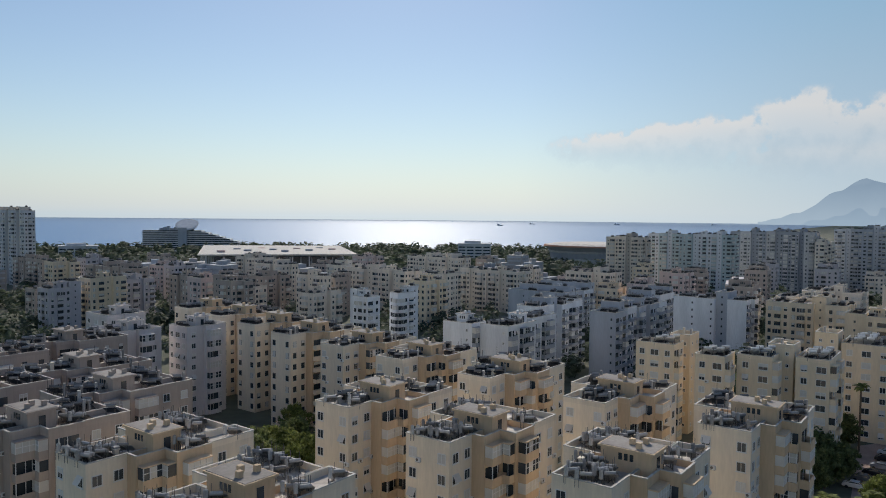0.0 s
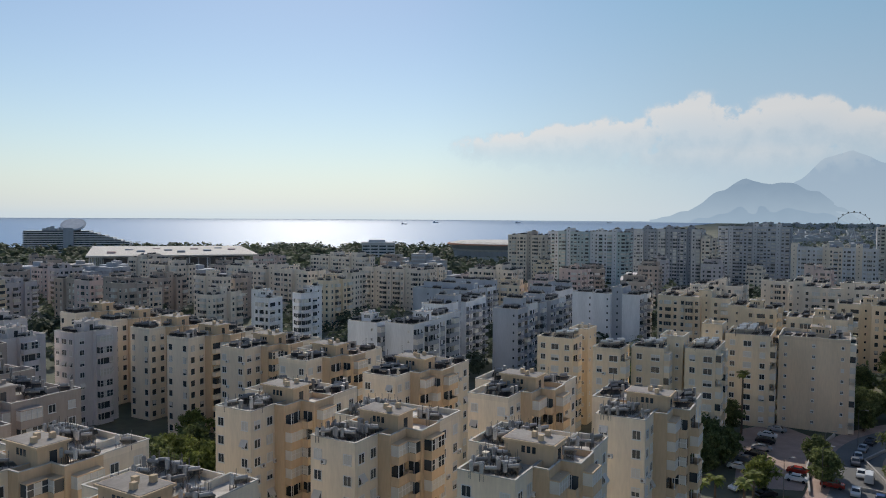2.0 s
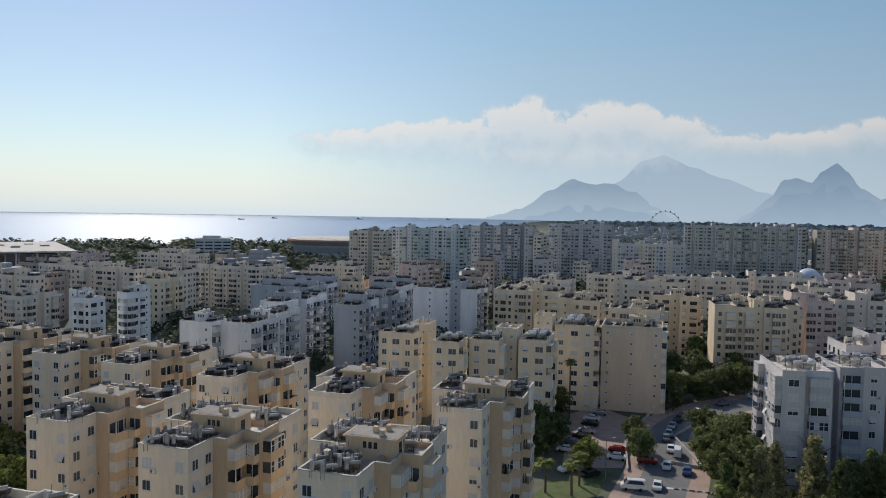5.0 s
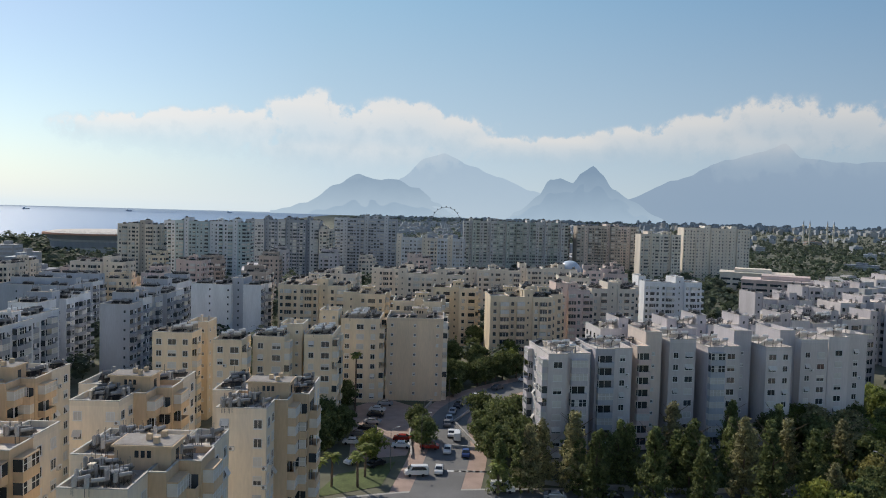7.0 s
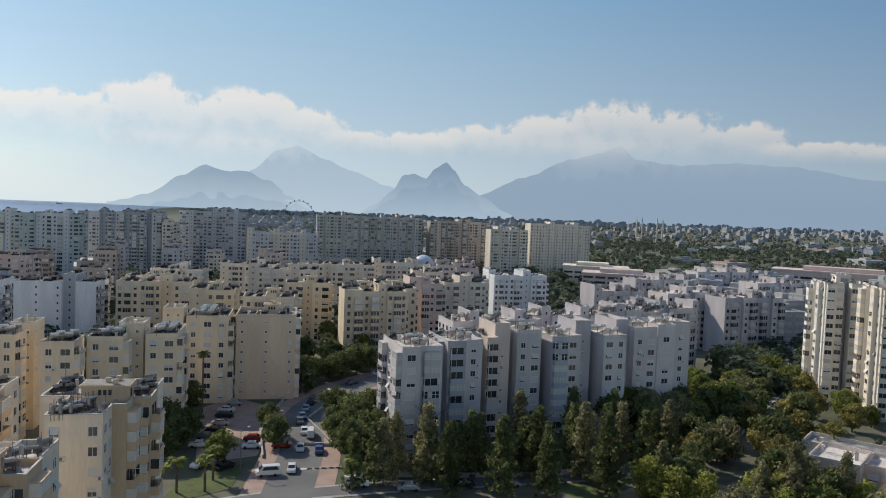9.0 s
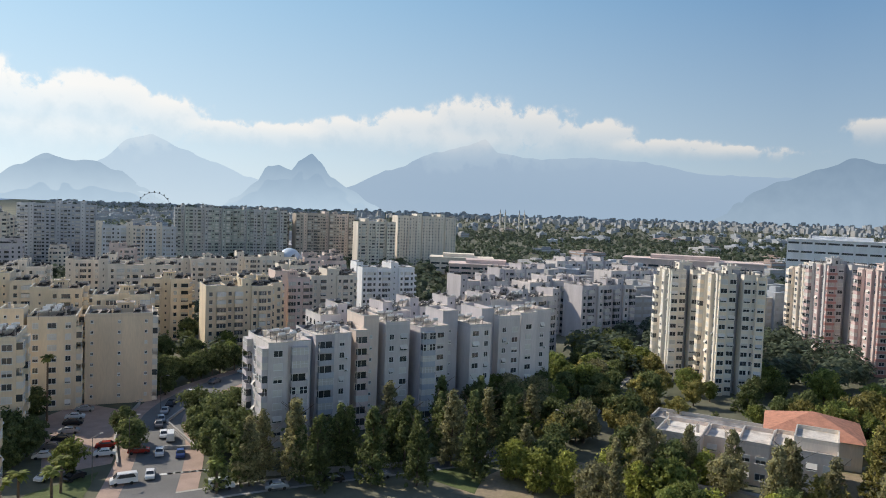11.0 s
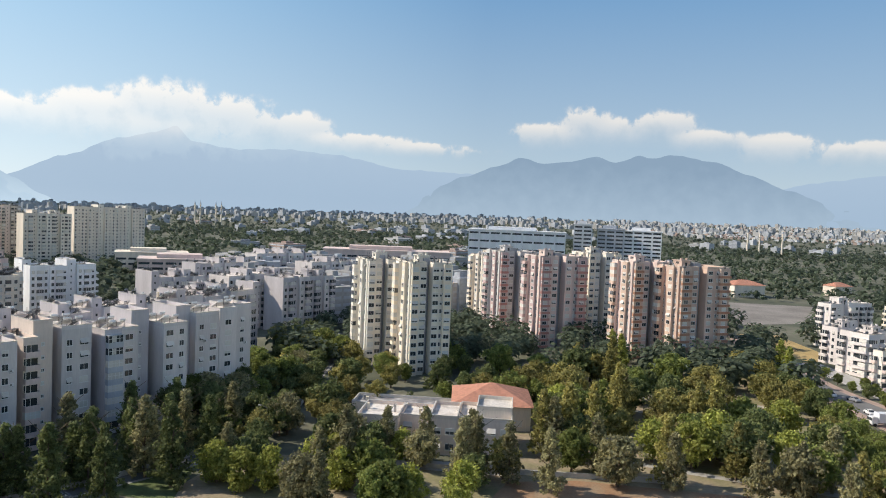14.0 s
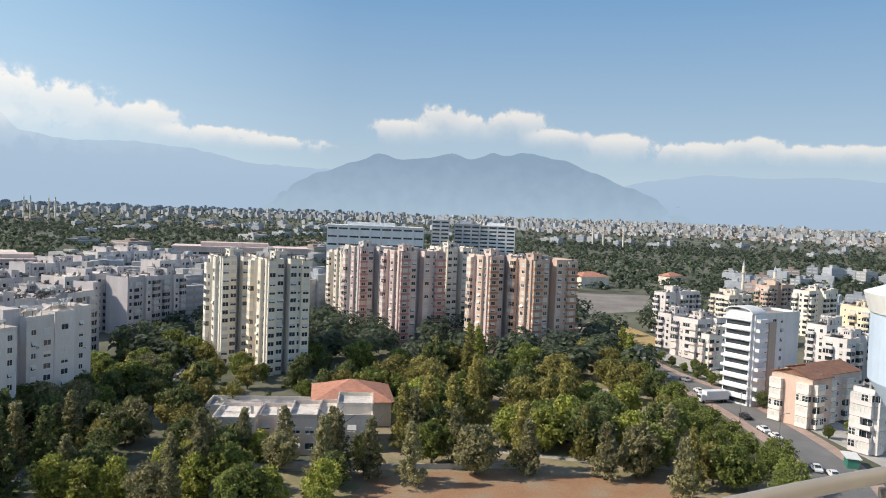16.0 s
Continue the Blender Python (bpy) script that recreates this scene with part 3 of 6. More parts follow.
            up.append(min(1.0, max(0.0, e - 0.5) / 16.5) ** 0.8)
            brg.append(min(1.0, max(0.0, (a - 5) / 80, (-8 - a) / 75)))
    k = len(els)
    for i in range(len(azs) - 1):
        for j in range(k - 1):
            fs.append((i * k + j, i * k + j + 1, (i + 1) * k + j + 1, (i + 1) * k + j))
    me = bpy.data.meshes.new("clouds")
    me.from_pydata(vs, [], fs)
    me.attributes.new("puffs", "FLOAT", "POINT").data.foreach_set("value", ds)
    for key, vals in (("veil", hs), ("height", up), ("bearing", brg), ("crown", tops)):
        me.attributes.new(key, "FLOAT", "POINT").data.foreach_set("value", vals)
    me.materials.append(m)
    tagged(new(name, me), label, "sky", kind="structure")


clouds("backdrop_haze", "pale hazy air above the horizon", 4905, -1.0, 0.95)
# this nearer shell also lays a thin painted haze over the mountains
clouds("backdrop_clouds", "white cumulus clouds over the mountains", 4600, 1.0, 0.25)

# ---- apartment blocks ----
def t_block(cx, cy, seed, head=None, side=None, ang=53):
    head, side = head or CREAM, side or OCHRE
    return building("apartment_block", "cream and ochre apartment block with heaters on its flat roof" if side is OCHRE else "dull mauve-brown apartment block with cluttered flat roof", "apartment building", cx, cy, ang,
                    [(0, 8, 0, 7.3, head, 0), (5.1, 9, -2, 0, side, 0), (8, 10, 0, 7, side, 0), (9, 14, -4.5, 0, side, 0), (10, 20, 0, 11, head, 0), (14, 20.8, -4.2, 0, head, 0)], 8, ROOFW,
                    [(0, "L", "w.w"), (0, "R", "ww."), (1, "R", "b"), (3, "L", ".b"), (3, "R", "b"), (4, "L", "w.."), (5, "R", "ww")],
                    heaters=0, stair=(7.6, 11.4, -1.6, 4.8), group="cream housing estate", seed=seed, rows=math.hypot(cx, cy) > 165), heat_roof(cx, cy, ang, 23.1, ((0.9, 7.0, 0.9, 6.5, 12), (12, 19.5, 2.5, 10, 13), (11.5, 19.5, -3.5, -1, 5)), seed)


def heat_roof(cx, cy, ang, z, areas, seed):
    rr = random.Random(seed)
    m = pose(cx, cy, z, 0, 0, ang)
    for x0, x1, y0, y1, k in areas:
        for _ in range(k):
            w = m @ Vector((rr.uniform(x0, x1), rr.uniform(y0, y1), 0))
            HEATERS.append((w.x, w.y, w.z, rr.uniform(-32, 32), math.hypot(w.x, w.y)))


for i, (bx, by) in enumerate(((1.1, 92.1), (18.5, 77.0), (42.6, 98.1), (25.8, 112.8), (8.8, 129.9), (-14.1, 108.9), (-41.3, 82.9), (-25.5, 66.5), (-8.0, 146.0), (-22.0, 160.5), (-37.1, 176.2), (-50.0, 192.0), (-64.0, 208.0), (-79.0, 224.0))):
    t_block(bx, by, i + 1)
for i, (bx, by) in enumerate(((-62, 92), (-60, 113), (-74, 130), (-84, 112), (-100, 140), (-92, 160))):
    t_block(bx, by, i + 40, MAUVE, MAUVE)
for i, (bx, by, bw) in enumerate(((-80, 177, 13), (-66, 186, 8), (-96, 206, 12))):
    building("apartment_block", "white eight-storey apartment block beside the tree court", "apartment building", bx, by, 53, [(0, 12, 0, bw, WHITE, 0), (5, 9, -1.2, 0, WHITE, 0)], 8, ROOFM, [(0, "L", "wWw"), (0, "R", "w.w"), (1, "R", "b")], heaters=8, stair=(4, 8, 2, 6), seed=i + 60)


def bays(length, pattern, step=3.2):
    k = max(1, round(length / step))
    return (pattern * k)[:k]


def simple(label, wall, roof, r_pat, l_pat, bal=None, heaters=6, stair=True, group="", rows=False, fh=2.8, tone=None, step=6.2):
    def make(cx, cy, ang, wr, wl, z, seed):
        floors = max(2, round((z - 1.4) / fh))
        f2 = (z - 1.58) / floors
        far = rows or math.hypot(cx, cy) > 205
        # fronts step in and out from stair to stair, with narrow recesses and raised stair heads
        sr = random.Random(seed * 17 + 3)
        mods, faces = [], []
        if far and max(wl, wr) > 9 or wl > 16 or wr > 20:
            along_y = wl >= wr
            whole, deep = max(wl, wr), min(wl, wr)
            n = max(2, round(whole / (step if far else 13)))
            cuts, acc = [], 0.0
            for k in range(n):
                narrow = far and k % 3 == 1
                w = (0.55 if narrow else sr.uniform(0.9, 1.3)) if far else 1.0
                cuts.append((acc, acc + w, narrow))
                acc += w
            for k, (a, b2, narrow) in enumerate(cuts):
                a, b2 = a * whole / acc, b2 * whole / acc
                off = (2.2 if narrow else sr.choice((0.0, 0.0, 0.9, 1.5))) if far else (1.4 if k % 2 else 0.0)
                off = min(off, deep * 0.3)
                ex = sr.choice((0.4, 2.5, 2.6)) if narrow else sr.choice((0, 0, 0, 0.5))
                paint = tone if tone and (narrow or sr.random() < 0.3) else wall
                pat = ("s" if narrow else bays(b2 - a, l_pat if along_y else r_pat, 2.9)) if far else bays(b2 - a, l_pat if along_y else r_pat)
                if along_y:
                    mods.append((off, wr, a, b2, paint, ex, bal or wall))
                    faces.append((k, "L", pat))
                else:
                    mods.append((a, b2, off, wl, paint, ex, bal or wall))
                    faces.append((k, "R", pat))
            if far and along_y and wr > 9:   # the short end steps too
                x0, x1, y0, y1, paint, ex, bb = mods[0]
                mods.append((wr * 0.55, wr - 0.6, y0 - 1.3, y0, paint, 0, bb))
                faces.append((len(mods) - 1, "R", bays(wr * 0.4, r_pat, 2.9)))
                faces.append((0, "R", bays(wr, r_pat, 2.9)))
            else:
                faces.append((0, "R", bays(wr, r_pat)) if along_y else (0, "L", bays(wl, l_pat)))
        else:
            mods = [(0, wr, 0, wl, wall, 0, bal or wall)]
            faces = [(0, "R", bays(wr, r_pat)), (0, "L", bays(wl, l_pat))]
        st = (wr * 0.35, wr * 0.35 + min(4, wr * 0.4), wl * 0.3, wl * 0.3 + min(4, wl * 0.4)) if stair else None
        return building("apartment_block" if z < 32 else "high_rise_block", label, "apartment building", cx, cy, ang, mods, floors, roof, faces, heaters, st, fh=f2, group=group, seed=seed, rows=far)
    return make


ysol = simple("pale yellow apartment block with sloping solar panels on the roof", YELLOW, ROOFW, "bw", "wW", heaters=9, stair=False, group="yellow housing estate")
ytow = simple("pale yellow stair tower of an apartment block", YELLOW, ROOFW, "s", "s", heaters=0, stair=False)
bare = simple("tan apartment block with a bare end wall and balconied side", TAN, ROOFM, "bbw", "s.", bal=CREAM, heaters=10)
yel = simple("pale yellow apartment block with open balconies", YELLOW, ROOFM, "wbw", "wbw", heaters=16, group="yellow housing estate")
beige = simple("beige apartment block with roof tanks", BEIGE, ROOFM, "wwb", "wbw", heaters=18)
cool = simple("cool white apartment block with dark balconies", COOLW, ROOFM, "bw", "wb", heaters=6)
pink = simple("pinkish apartment block with projecting balconies", PINK, ROOFM, "bw", "bw", heaters=6)
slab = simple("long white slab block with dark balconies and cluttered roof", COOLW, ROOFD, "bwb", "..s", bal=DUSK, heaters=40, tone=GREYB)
mauveb = simple("brown-grey apartment block with reddish roofs", MAUVE, ROOFM, "ww", "wwb", heaters=18)
whs = simple("small white apartment block with solar panels", WHITE, ROOFW, "wb", "wbw", bal=GREYW, heaters=24, tone=GREYW, step=4.8)
aqua = simple("pale aqua high-rise slab with small balconies", AQUA, ROOFM, "wbw", "wbw", heaters=18, rows=True, tone=COOLW)
hbeige = simple("beige high-rise slab beyond the estates", BEIGE, ROOFM, "wbw", "wbw", heaters=18, rows=True, tone=SAND)
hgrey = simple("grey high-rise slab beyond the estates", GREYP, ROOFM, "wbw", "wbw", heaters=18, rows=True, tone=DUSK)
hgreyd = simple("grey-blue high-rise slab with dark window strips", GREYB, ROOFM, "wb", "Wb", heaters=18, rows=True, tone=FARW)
hlit = simple("sunlit ivory high-rise block with balconies", IVORY, ROOFM, "wbw", "wbw", heaters=4, rows=True, tone=BEIGE)
hwhite = simple("whitish high-rise slab with window rows", FARW, ROOFM, "wbw", "wbw", heaters=6, rows=True, tone=BEIGE)
hbrown = simple("brownish high-rise slab with balcony stacks", SAND, ROOFM, "wb", "bwb", heaters=24, rows=True, tone=PEACHW)
hgreen = simple("greenish grey high-rise slab with window strips", mat("greenish_grey_plaster", (0.50, 0.52, 0.47), **PL), ROOFM, "wb", "wbw", heaters=24, rows=True, tone=GREYP, step=5.0)
hivory = simple("ivory high-rise slab with small windows and roof tanks", BEIGE, ROOFW, "ws", "wsw", bal=IVORY, heaters=24, rows=True, tone=IVORY, step=9.0)
ysol(54.7, 169.3, 53, 7.0, 9.3, 23.5, 0)
ysol(61.1, 154.9, 53, 7.6, 6.4, 23.5, 1)
ysol(71.2, 154.6, 53, 7.0, 7.3, 23.5, 2)
ysol(82.1, 151.6, 53, 14.1, 6.7, 23.5, 3)
ysol(105.7, 168.3, 53, 14.0, 10.7, 23.5, 4)
bare(121.8, 160.5, 53, 14.0, 15.9, 23.5, 5)
ytow(60.8, 176.1, 53, 7.0, 5.0, 24.7, 6)
ytow(77.3, 157.7, 53, 7.2, 5.3, 25.6, 7)
ytow(96.4, 174.9, 53, 7.7, 5.1, 25.6, 8)
yel(145.5, 193.0, 53, 14.0, 16.4, 23.5, 9)
yel(139.9, 248.8, 53, 14.0, 26.3, 23.5, 10)
yel(138.8, 218.1, 53, 14.0, 15.1, 23.5, 11)
yel(184.4, 222.1, 53, 14.0, 17.0, 23.5, 12)
yel(189.1, 197.7, 53, 14.0, 13.7, 23.5, 13)
yel(202.1, 191.5, 53, 14.0, 15.3, 23.5, 14)
beige(256.1, 197.7, 53, 14.0, 21.9, 23.5, 15)
cool(304.7, 200.1, 53, 14.0, 29.0, 23.5, 16)
beige(217.6, 271.7, 53, 14.0, 31.6, 23.5, 17)
beige(265.3, 283.3, 53, 14.0, 41.8, 23.5, 18)
beige(218.9, 305.5, 53, 14.0, 28.0, 23.5, 19)
beige(305.0, 278.6, 53, 14.0, 32.5, 23.5, 20)
beige(171.0, 294.5, 53, 14.0, 22.0, 23.5, 21)
beige(144.7, 270.8, 53, 14.0, 18.4, 23.5, 22)
yel(190.5, 184.6, 58, 14.0, 23.5, 23.5, 23)
pink(225.1, 197.9, 58, 14.0, 14.0, 23.5, 24)
beige(246.9, 191.7, 58, 14.0, 19.3, 23.5, 25)
cool(301.7, 197.0, 58, 14.0, 27.5, 23.5, 26)
slab(18.1, 195.7, 53, 29.9, 9.3, 23.5, 27)
slab(8.3, 200.3, 53, 7.0, 10.0, 23.5, 28)
slab(54.6, 226.1, 53, 45.0, 8.9, 23.5, 29)
slab(110.7, 262.8, 53, 14.0, 27.1, 23.5, 30)
slab(52.6, 309.2, 53, 33.8, 28.4, 20.5, 31)
slab(82.2, 285.5, 53, 32.7, 11.8, 21.5, 32)
slab(32.8, 235.8, 53, 33.5, 9.7, 23.5, 33)
cool(-27.5, 264.3, 53, 7.0, 10.7, 23.5, 34)
cool(-16.8, 275.0, 45, 11.8, 5.0, 23.5, 35)
beige(-130.8, 501.9, 53, 17.4, 21.2, 23.5, 36)
beige(-96.8, 434.7, 53, 12.4, 25.8, 23.5, 37)
beige(-59.6, 354.5, 53, 7.0, 19.2, 23.5, 38)
beige(-60.0, 433.4, 53, 18.7, 13.7, 23.5, 39)
beige(-20.3, 388.2, 53, 14.0, 45.0, 23.5, 40)
beige(9.8, 475.6, 53, 14.0, 43.6, 26.0, 41)
beige(-3.8, 368.6, 53, 24.0, 7.9, 23.5, 42)
beige(40.4, 393.6, 53, 14.0, 39.8, 23.5, 43)
beige(46.5, 406.2, 53, 19.7, 5.6, 23.5, 44)
beige(90.5, 391.4, 53, 14.0, 26.4, 23.5, 45)
mauveb(-170.5, 402.7, 53, 7.0, 37.2, 23.5, 46)
mauveb(-186.7, 490.8, 53, 7.0, 28.9, 23.5, 47)
mauveb(-120.2, 342.6, 53, 7.0, 18.0, 23.5, 48)
mauveb(-170.9, 391.3, 53, 10.9, 45.0, 23.5, 49)
mauveb(-252.5, 455.9, 53, 7.0, 45.0, 23.5, 50)
aqua(201.5, 506.4, 53, 14.0, 60.0, 42.1, 51)
hbeige(139.9, 511.2, 53, 14.1, 26.5, 39.8, 52)
hgrey(274.4, 533.6, 53, 14.0, 60.0, 43.8, 53)
hlit(275.5, 521.7, 53, 41.5, 6.3, 37.0, 54)
hgreyd(350.4, 535.5, 53, 14.0, 54.0, 46.5, 55)
hwhite(349.3, 437.7, 53, 14.0, 51.9, 33.4, 56)
hgreen(446.1, 486.4, 53, 14.0, 45.8, 46.9, 57)
hgreen(488.1, 459.0, 53, 14.0, 49.8, 46.8, 58)
hgrey(476.6, 499.0, 58, 14.0, 40.9, 43.6, 59)
hbrown(503.9, 471.4, 58, 14.0, 38.7, 44.0, 60)
hbrown(544.5, 423.8, 58, 14.0, 57.9, 44.9, 61)
hlit(525.4, 365.4, 58, 14.0, 34.6, 40.4, 62)
hivory(597.3, 345.5, 58, 14.0, 60.0, 46.0, 63)
hwhite(-301.1, 519.0, 53, 8.5, 57.6, 55.0, 64)
whs(466.8, 150.2, 60, 14.0, 43.7, 23.5, 65)
whs(366.8, 147.0, 60, 14.0, 36.7, 23.5, 66)
whs(282.2, 136.4, 60, 14.0, 22.2, 23.5, 67)
whs(413.4, 104.9, 60, 14.0, 35.9, 23.5, 68)
whs(314.8, 109.1, 60, 14.0, 35.2, 23.5, 69)
whs(314.5, 90.0, 60, 14.0, 28.4, 23.5, 70)
whs(242.4, 107.9, 60, 14.0, 19.3, 23.5, 71)

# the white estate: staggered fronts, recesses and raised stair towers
# Some deep slots get darker grey walls, painting in recess shade.
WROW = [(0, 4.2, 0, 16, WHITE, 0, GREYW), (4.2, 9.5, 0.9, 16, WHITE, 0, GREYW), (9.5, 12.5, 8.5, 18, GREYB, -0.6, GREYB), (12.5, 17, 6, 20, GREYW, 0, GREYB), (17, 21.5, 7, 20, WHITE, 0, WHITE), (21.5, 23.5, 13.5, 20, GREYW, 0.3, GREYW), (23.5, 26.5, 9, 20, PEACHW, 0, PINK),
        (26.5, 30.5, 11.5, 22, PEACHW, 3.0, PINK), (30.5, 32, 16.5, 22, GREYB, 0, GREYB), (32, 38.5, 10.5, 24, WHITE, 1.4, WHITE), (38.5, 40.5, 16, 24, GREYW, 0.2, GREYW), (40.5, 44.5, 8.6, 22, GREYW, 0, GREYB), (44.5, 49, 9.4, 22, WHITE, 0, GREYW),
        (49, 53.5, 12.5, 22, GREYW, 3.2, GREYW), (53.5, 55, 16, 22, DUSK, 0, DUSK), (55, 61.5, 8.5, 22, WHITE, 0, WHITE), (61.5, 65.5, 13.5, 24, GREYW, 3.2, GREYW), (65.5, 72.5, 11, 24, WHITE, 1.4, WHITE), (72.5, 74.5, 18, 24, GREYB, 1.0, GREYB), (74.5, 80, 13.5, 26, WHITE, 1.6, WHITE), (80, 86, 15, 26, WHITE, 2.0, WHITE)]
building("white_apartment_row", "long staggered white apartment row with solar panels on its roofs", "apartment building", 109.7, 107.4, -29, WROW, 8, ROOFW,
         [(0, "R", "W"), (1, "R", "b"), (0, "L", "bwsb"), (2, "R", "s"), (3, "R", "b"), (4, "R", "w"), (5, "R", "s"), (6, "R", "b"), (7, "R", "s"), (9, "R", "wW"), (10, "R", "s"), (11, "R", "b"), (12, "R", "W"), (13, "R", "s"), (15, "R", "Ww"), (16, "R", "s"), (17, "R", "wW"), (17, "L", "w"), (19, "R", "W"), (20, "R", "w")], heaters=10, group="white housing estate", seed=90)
wrow = simple("white staggered apartment block with solar panels and stair towers", WHITE, ROOFW, "wbw", "ww", bal=GREYW, heaters=16, stair=False, group="white housing estate", rows=True, tone=GREYW, step=4.6)
for i, (bx, by, wd) in enumerate(((150, 128, 28), (176, 122, 28), (205, 112, 24), (228, 108, 22))):
    wrow(bx, by, -29, wd, 12, 23.5, 95 + i)


# towers: thirteen storeys, notched plan, projecting bays
def tower(cx, cy, ang, wall, bal, label, seed, z, w):
    # Notch core in dim grey: the recess shade is painted into its wall.
    a, b2 = w * 0.40, w * 0.54
    return building("tower_block", label, "apartment building", cx, cy, ang,
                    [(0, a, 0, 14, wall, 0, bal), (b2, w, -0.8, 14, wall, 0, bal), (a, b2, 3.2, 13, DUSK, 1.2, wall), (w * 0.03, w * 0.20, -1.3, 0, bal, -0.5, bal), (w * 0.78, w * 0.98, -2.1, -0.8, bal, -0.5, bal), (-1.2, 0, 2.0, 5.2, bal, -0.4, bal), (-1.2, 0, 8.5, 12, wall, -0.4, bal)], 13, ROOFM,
                    [(0, "R", "..W"), (1, "R", "Ww."), (3, "R", "W"), (4, "R", "W"), (3, "L", "s"), (4, "L", "s"), (1, "L", "s"), (0, "L", ".w.w"), (5, "L", "W"), (6, "L", "b")], heaters=16, stair=(4, 8, 4, 9), fh=(z - 1.5) / 13, group="tower blocks", seed=seed)


def tower_bands(e, w, z, paint):
    fh = (z - 1.5) / 13
    for x0, x1, y in ((w * 0.03, w * 0.20, -1.3), (w * 0.78, w * 0.98, -2.1)):
        for f in range(13):
            bm = bmesh.new()
            box(bm, x0 - 0.35, x1 + 0.35, y - 0.4, y + 0.5, f * fh + 0.1, f * fh + 0.95)
            part("balcony_band", bm, paint, e)


BAND_O = mat("orange_red_band_paint", (0.47, 0.245, 0.165), **PL)
BAND_R = mat("rose_red_band_paint", (0.52, 0.27, 0.24), **PL)
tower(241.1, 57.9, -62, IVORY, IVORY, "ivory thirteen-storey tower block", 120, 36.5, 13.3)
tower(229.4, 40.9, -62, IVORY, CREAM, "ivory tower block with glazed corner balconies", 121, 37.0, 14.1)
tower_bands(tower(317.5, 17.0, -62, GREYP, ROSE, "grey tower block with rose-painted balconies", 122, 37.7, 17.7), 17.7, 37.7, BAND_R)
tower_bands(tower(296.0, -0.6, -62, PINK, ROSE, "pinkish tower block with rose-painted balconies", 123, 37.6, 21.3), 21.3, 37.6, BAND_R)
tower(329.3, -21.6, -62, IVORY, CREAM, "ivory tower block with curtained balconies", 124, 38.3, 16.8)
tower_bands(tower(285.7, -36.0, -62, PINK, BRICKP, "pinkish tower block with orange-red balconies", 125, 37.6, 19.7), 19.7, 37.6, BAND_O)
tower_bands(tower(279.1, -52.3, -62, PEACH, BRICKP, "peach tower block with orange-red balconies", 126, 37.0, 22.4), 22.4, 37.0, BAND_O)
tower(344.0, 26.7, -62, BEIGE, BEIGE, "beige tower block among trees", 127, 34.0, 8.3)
# ---- trees ----
def crown_mesh(kind, seed, mi):
    """Clumps of small leaves round a branching core."""
    rr = random.Random(seed)
    shape = {"round": (3.6, 3.0, 4.5, 110, 26, 0.36), "tall": (2.5, 5.4, 6.2, 170, 21, 0.30), "pine": (4.2, 2.4, 5.2, 100, 30, 0.33), "willow": (3.4, 3.1, 3.9, 105, 30, 0.32), "wide": (4.5, 3.3, 4.9, 140, 25, 0.40), "bush": (1.6, 1.1, 1.1, 26, 28, 0.25), "cypress": (0.9, 4.6, 5.0, 46, 26, 0.26)}[kind]
    rad, half, mid, clumps, leaves, size = shape
    vs, fs = [], []
    for c in range(clumps):
        u, a = rr.uniform(-1, 1), rr.uniform(0, 2 * math.pi)
        k = rr.random() ** 0.35
        if kind == "tall":
            prof = (0.10 + 0.95 * ((1 - u) / 2) ** 0.75) * rr.choice((0.6, 0.85, 1.0, 1.3))
        elif kind == "cypress":
            prof = (1 - abs(u) ** 1.8) * (0.75 + 0.25 * rr.random()) * (1.15 if u < 0 else 0.85) + 0.12
        elif kind == "pine":
            prof = 1.0 - 0.35 * abs(u)
        else:
            prof = math.sqrt(max(0.05, 1 - u * u)) * (0.78 + 0.3 * math.sin(a * 3 + seed) * math.cos(a * 2 + u * 3)) * rr.uniform(0.8, 1.25)
        cxx, cyy, cz = math.cos(a) * rad * prof * k, math.sin(a) * rad * prof * k, mid + u * half * rr.uniform(0.85, 1.08)
        cr = rr.uniform(0.45, 1.0) * rad * (0.30 if kind in ("tall", "wide", "round") else 0.33)
        for _ in range(leaves):
            d = Vector((rr.gauss(0, 1), rr.gauss(0, 1), rr.gauss(0, 0.75)))
            d = d.normalized() * cr * rr.random() ** 0.4
            p = Vector((cxx, cyy, cz)) + d
            if kind == "willow":
                p.z -= 0.5 * rr.random() * max(0.0, (p.x * p.x + p.y * p.y)) ** 0.5 * 0.5
            nrm = (d.normalized() * 0.8 + Vector((rr.uniform(-1, 1), rr.uniform(-1, 1), rr.uniform(-0.4, 1)))).normalized()
            t = nrm.orthogonal().normalized()
            t.rotate(Matrix.Rotation(rr.uniform(0, 6.28), 3, nrm))
            b2 = nrm.cross(t)
            s, q = size * rr.uniform(0.6, 1.2), size * rr.uniform(0.35, 0.7)
            i = len(vs)
            vs += [p - t * s, p + b2 * q, p + t * s, p - b2 * q]
            fs.append((i, i + 1, i + 2, i + 3))
    me = bpy.data.meshes.new("crown")
    me.from_pydata([tuple(v) for v in vs], [], fs)
    me.materials.append(LEAF[mi])
    return me


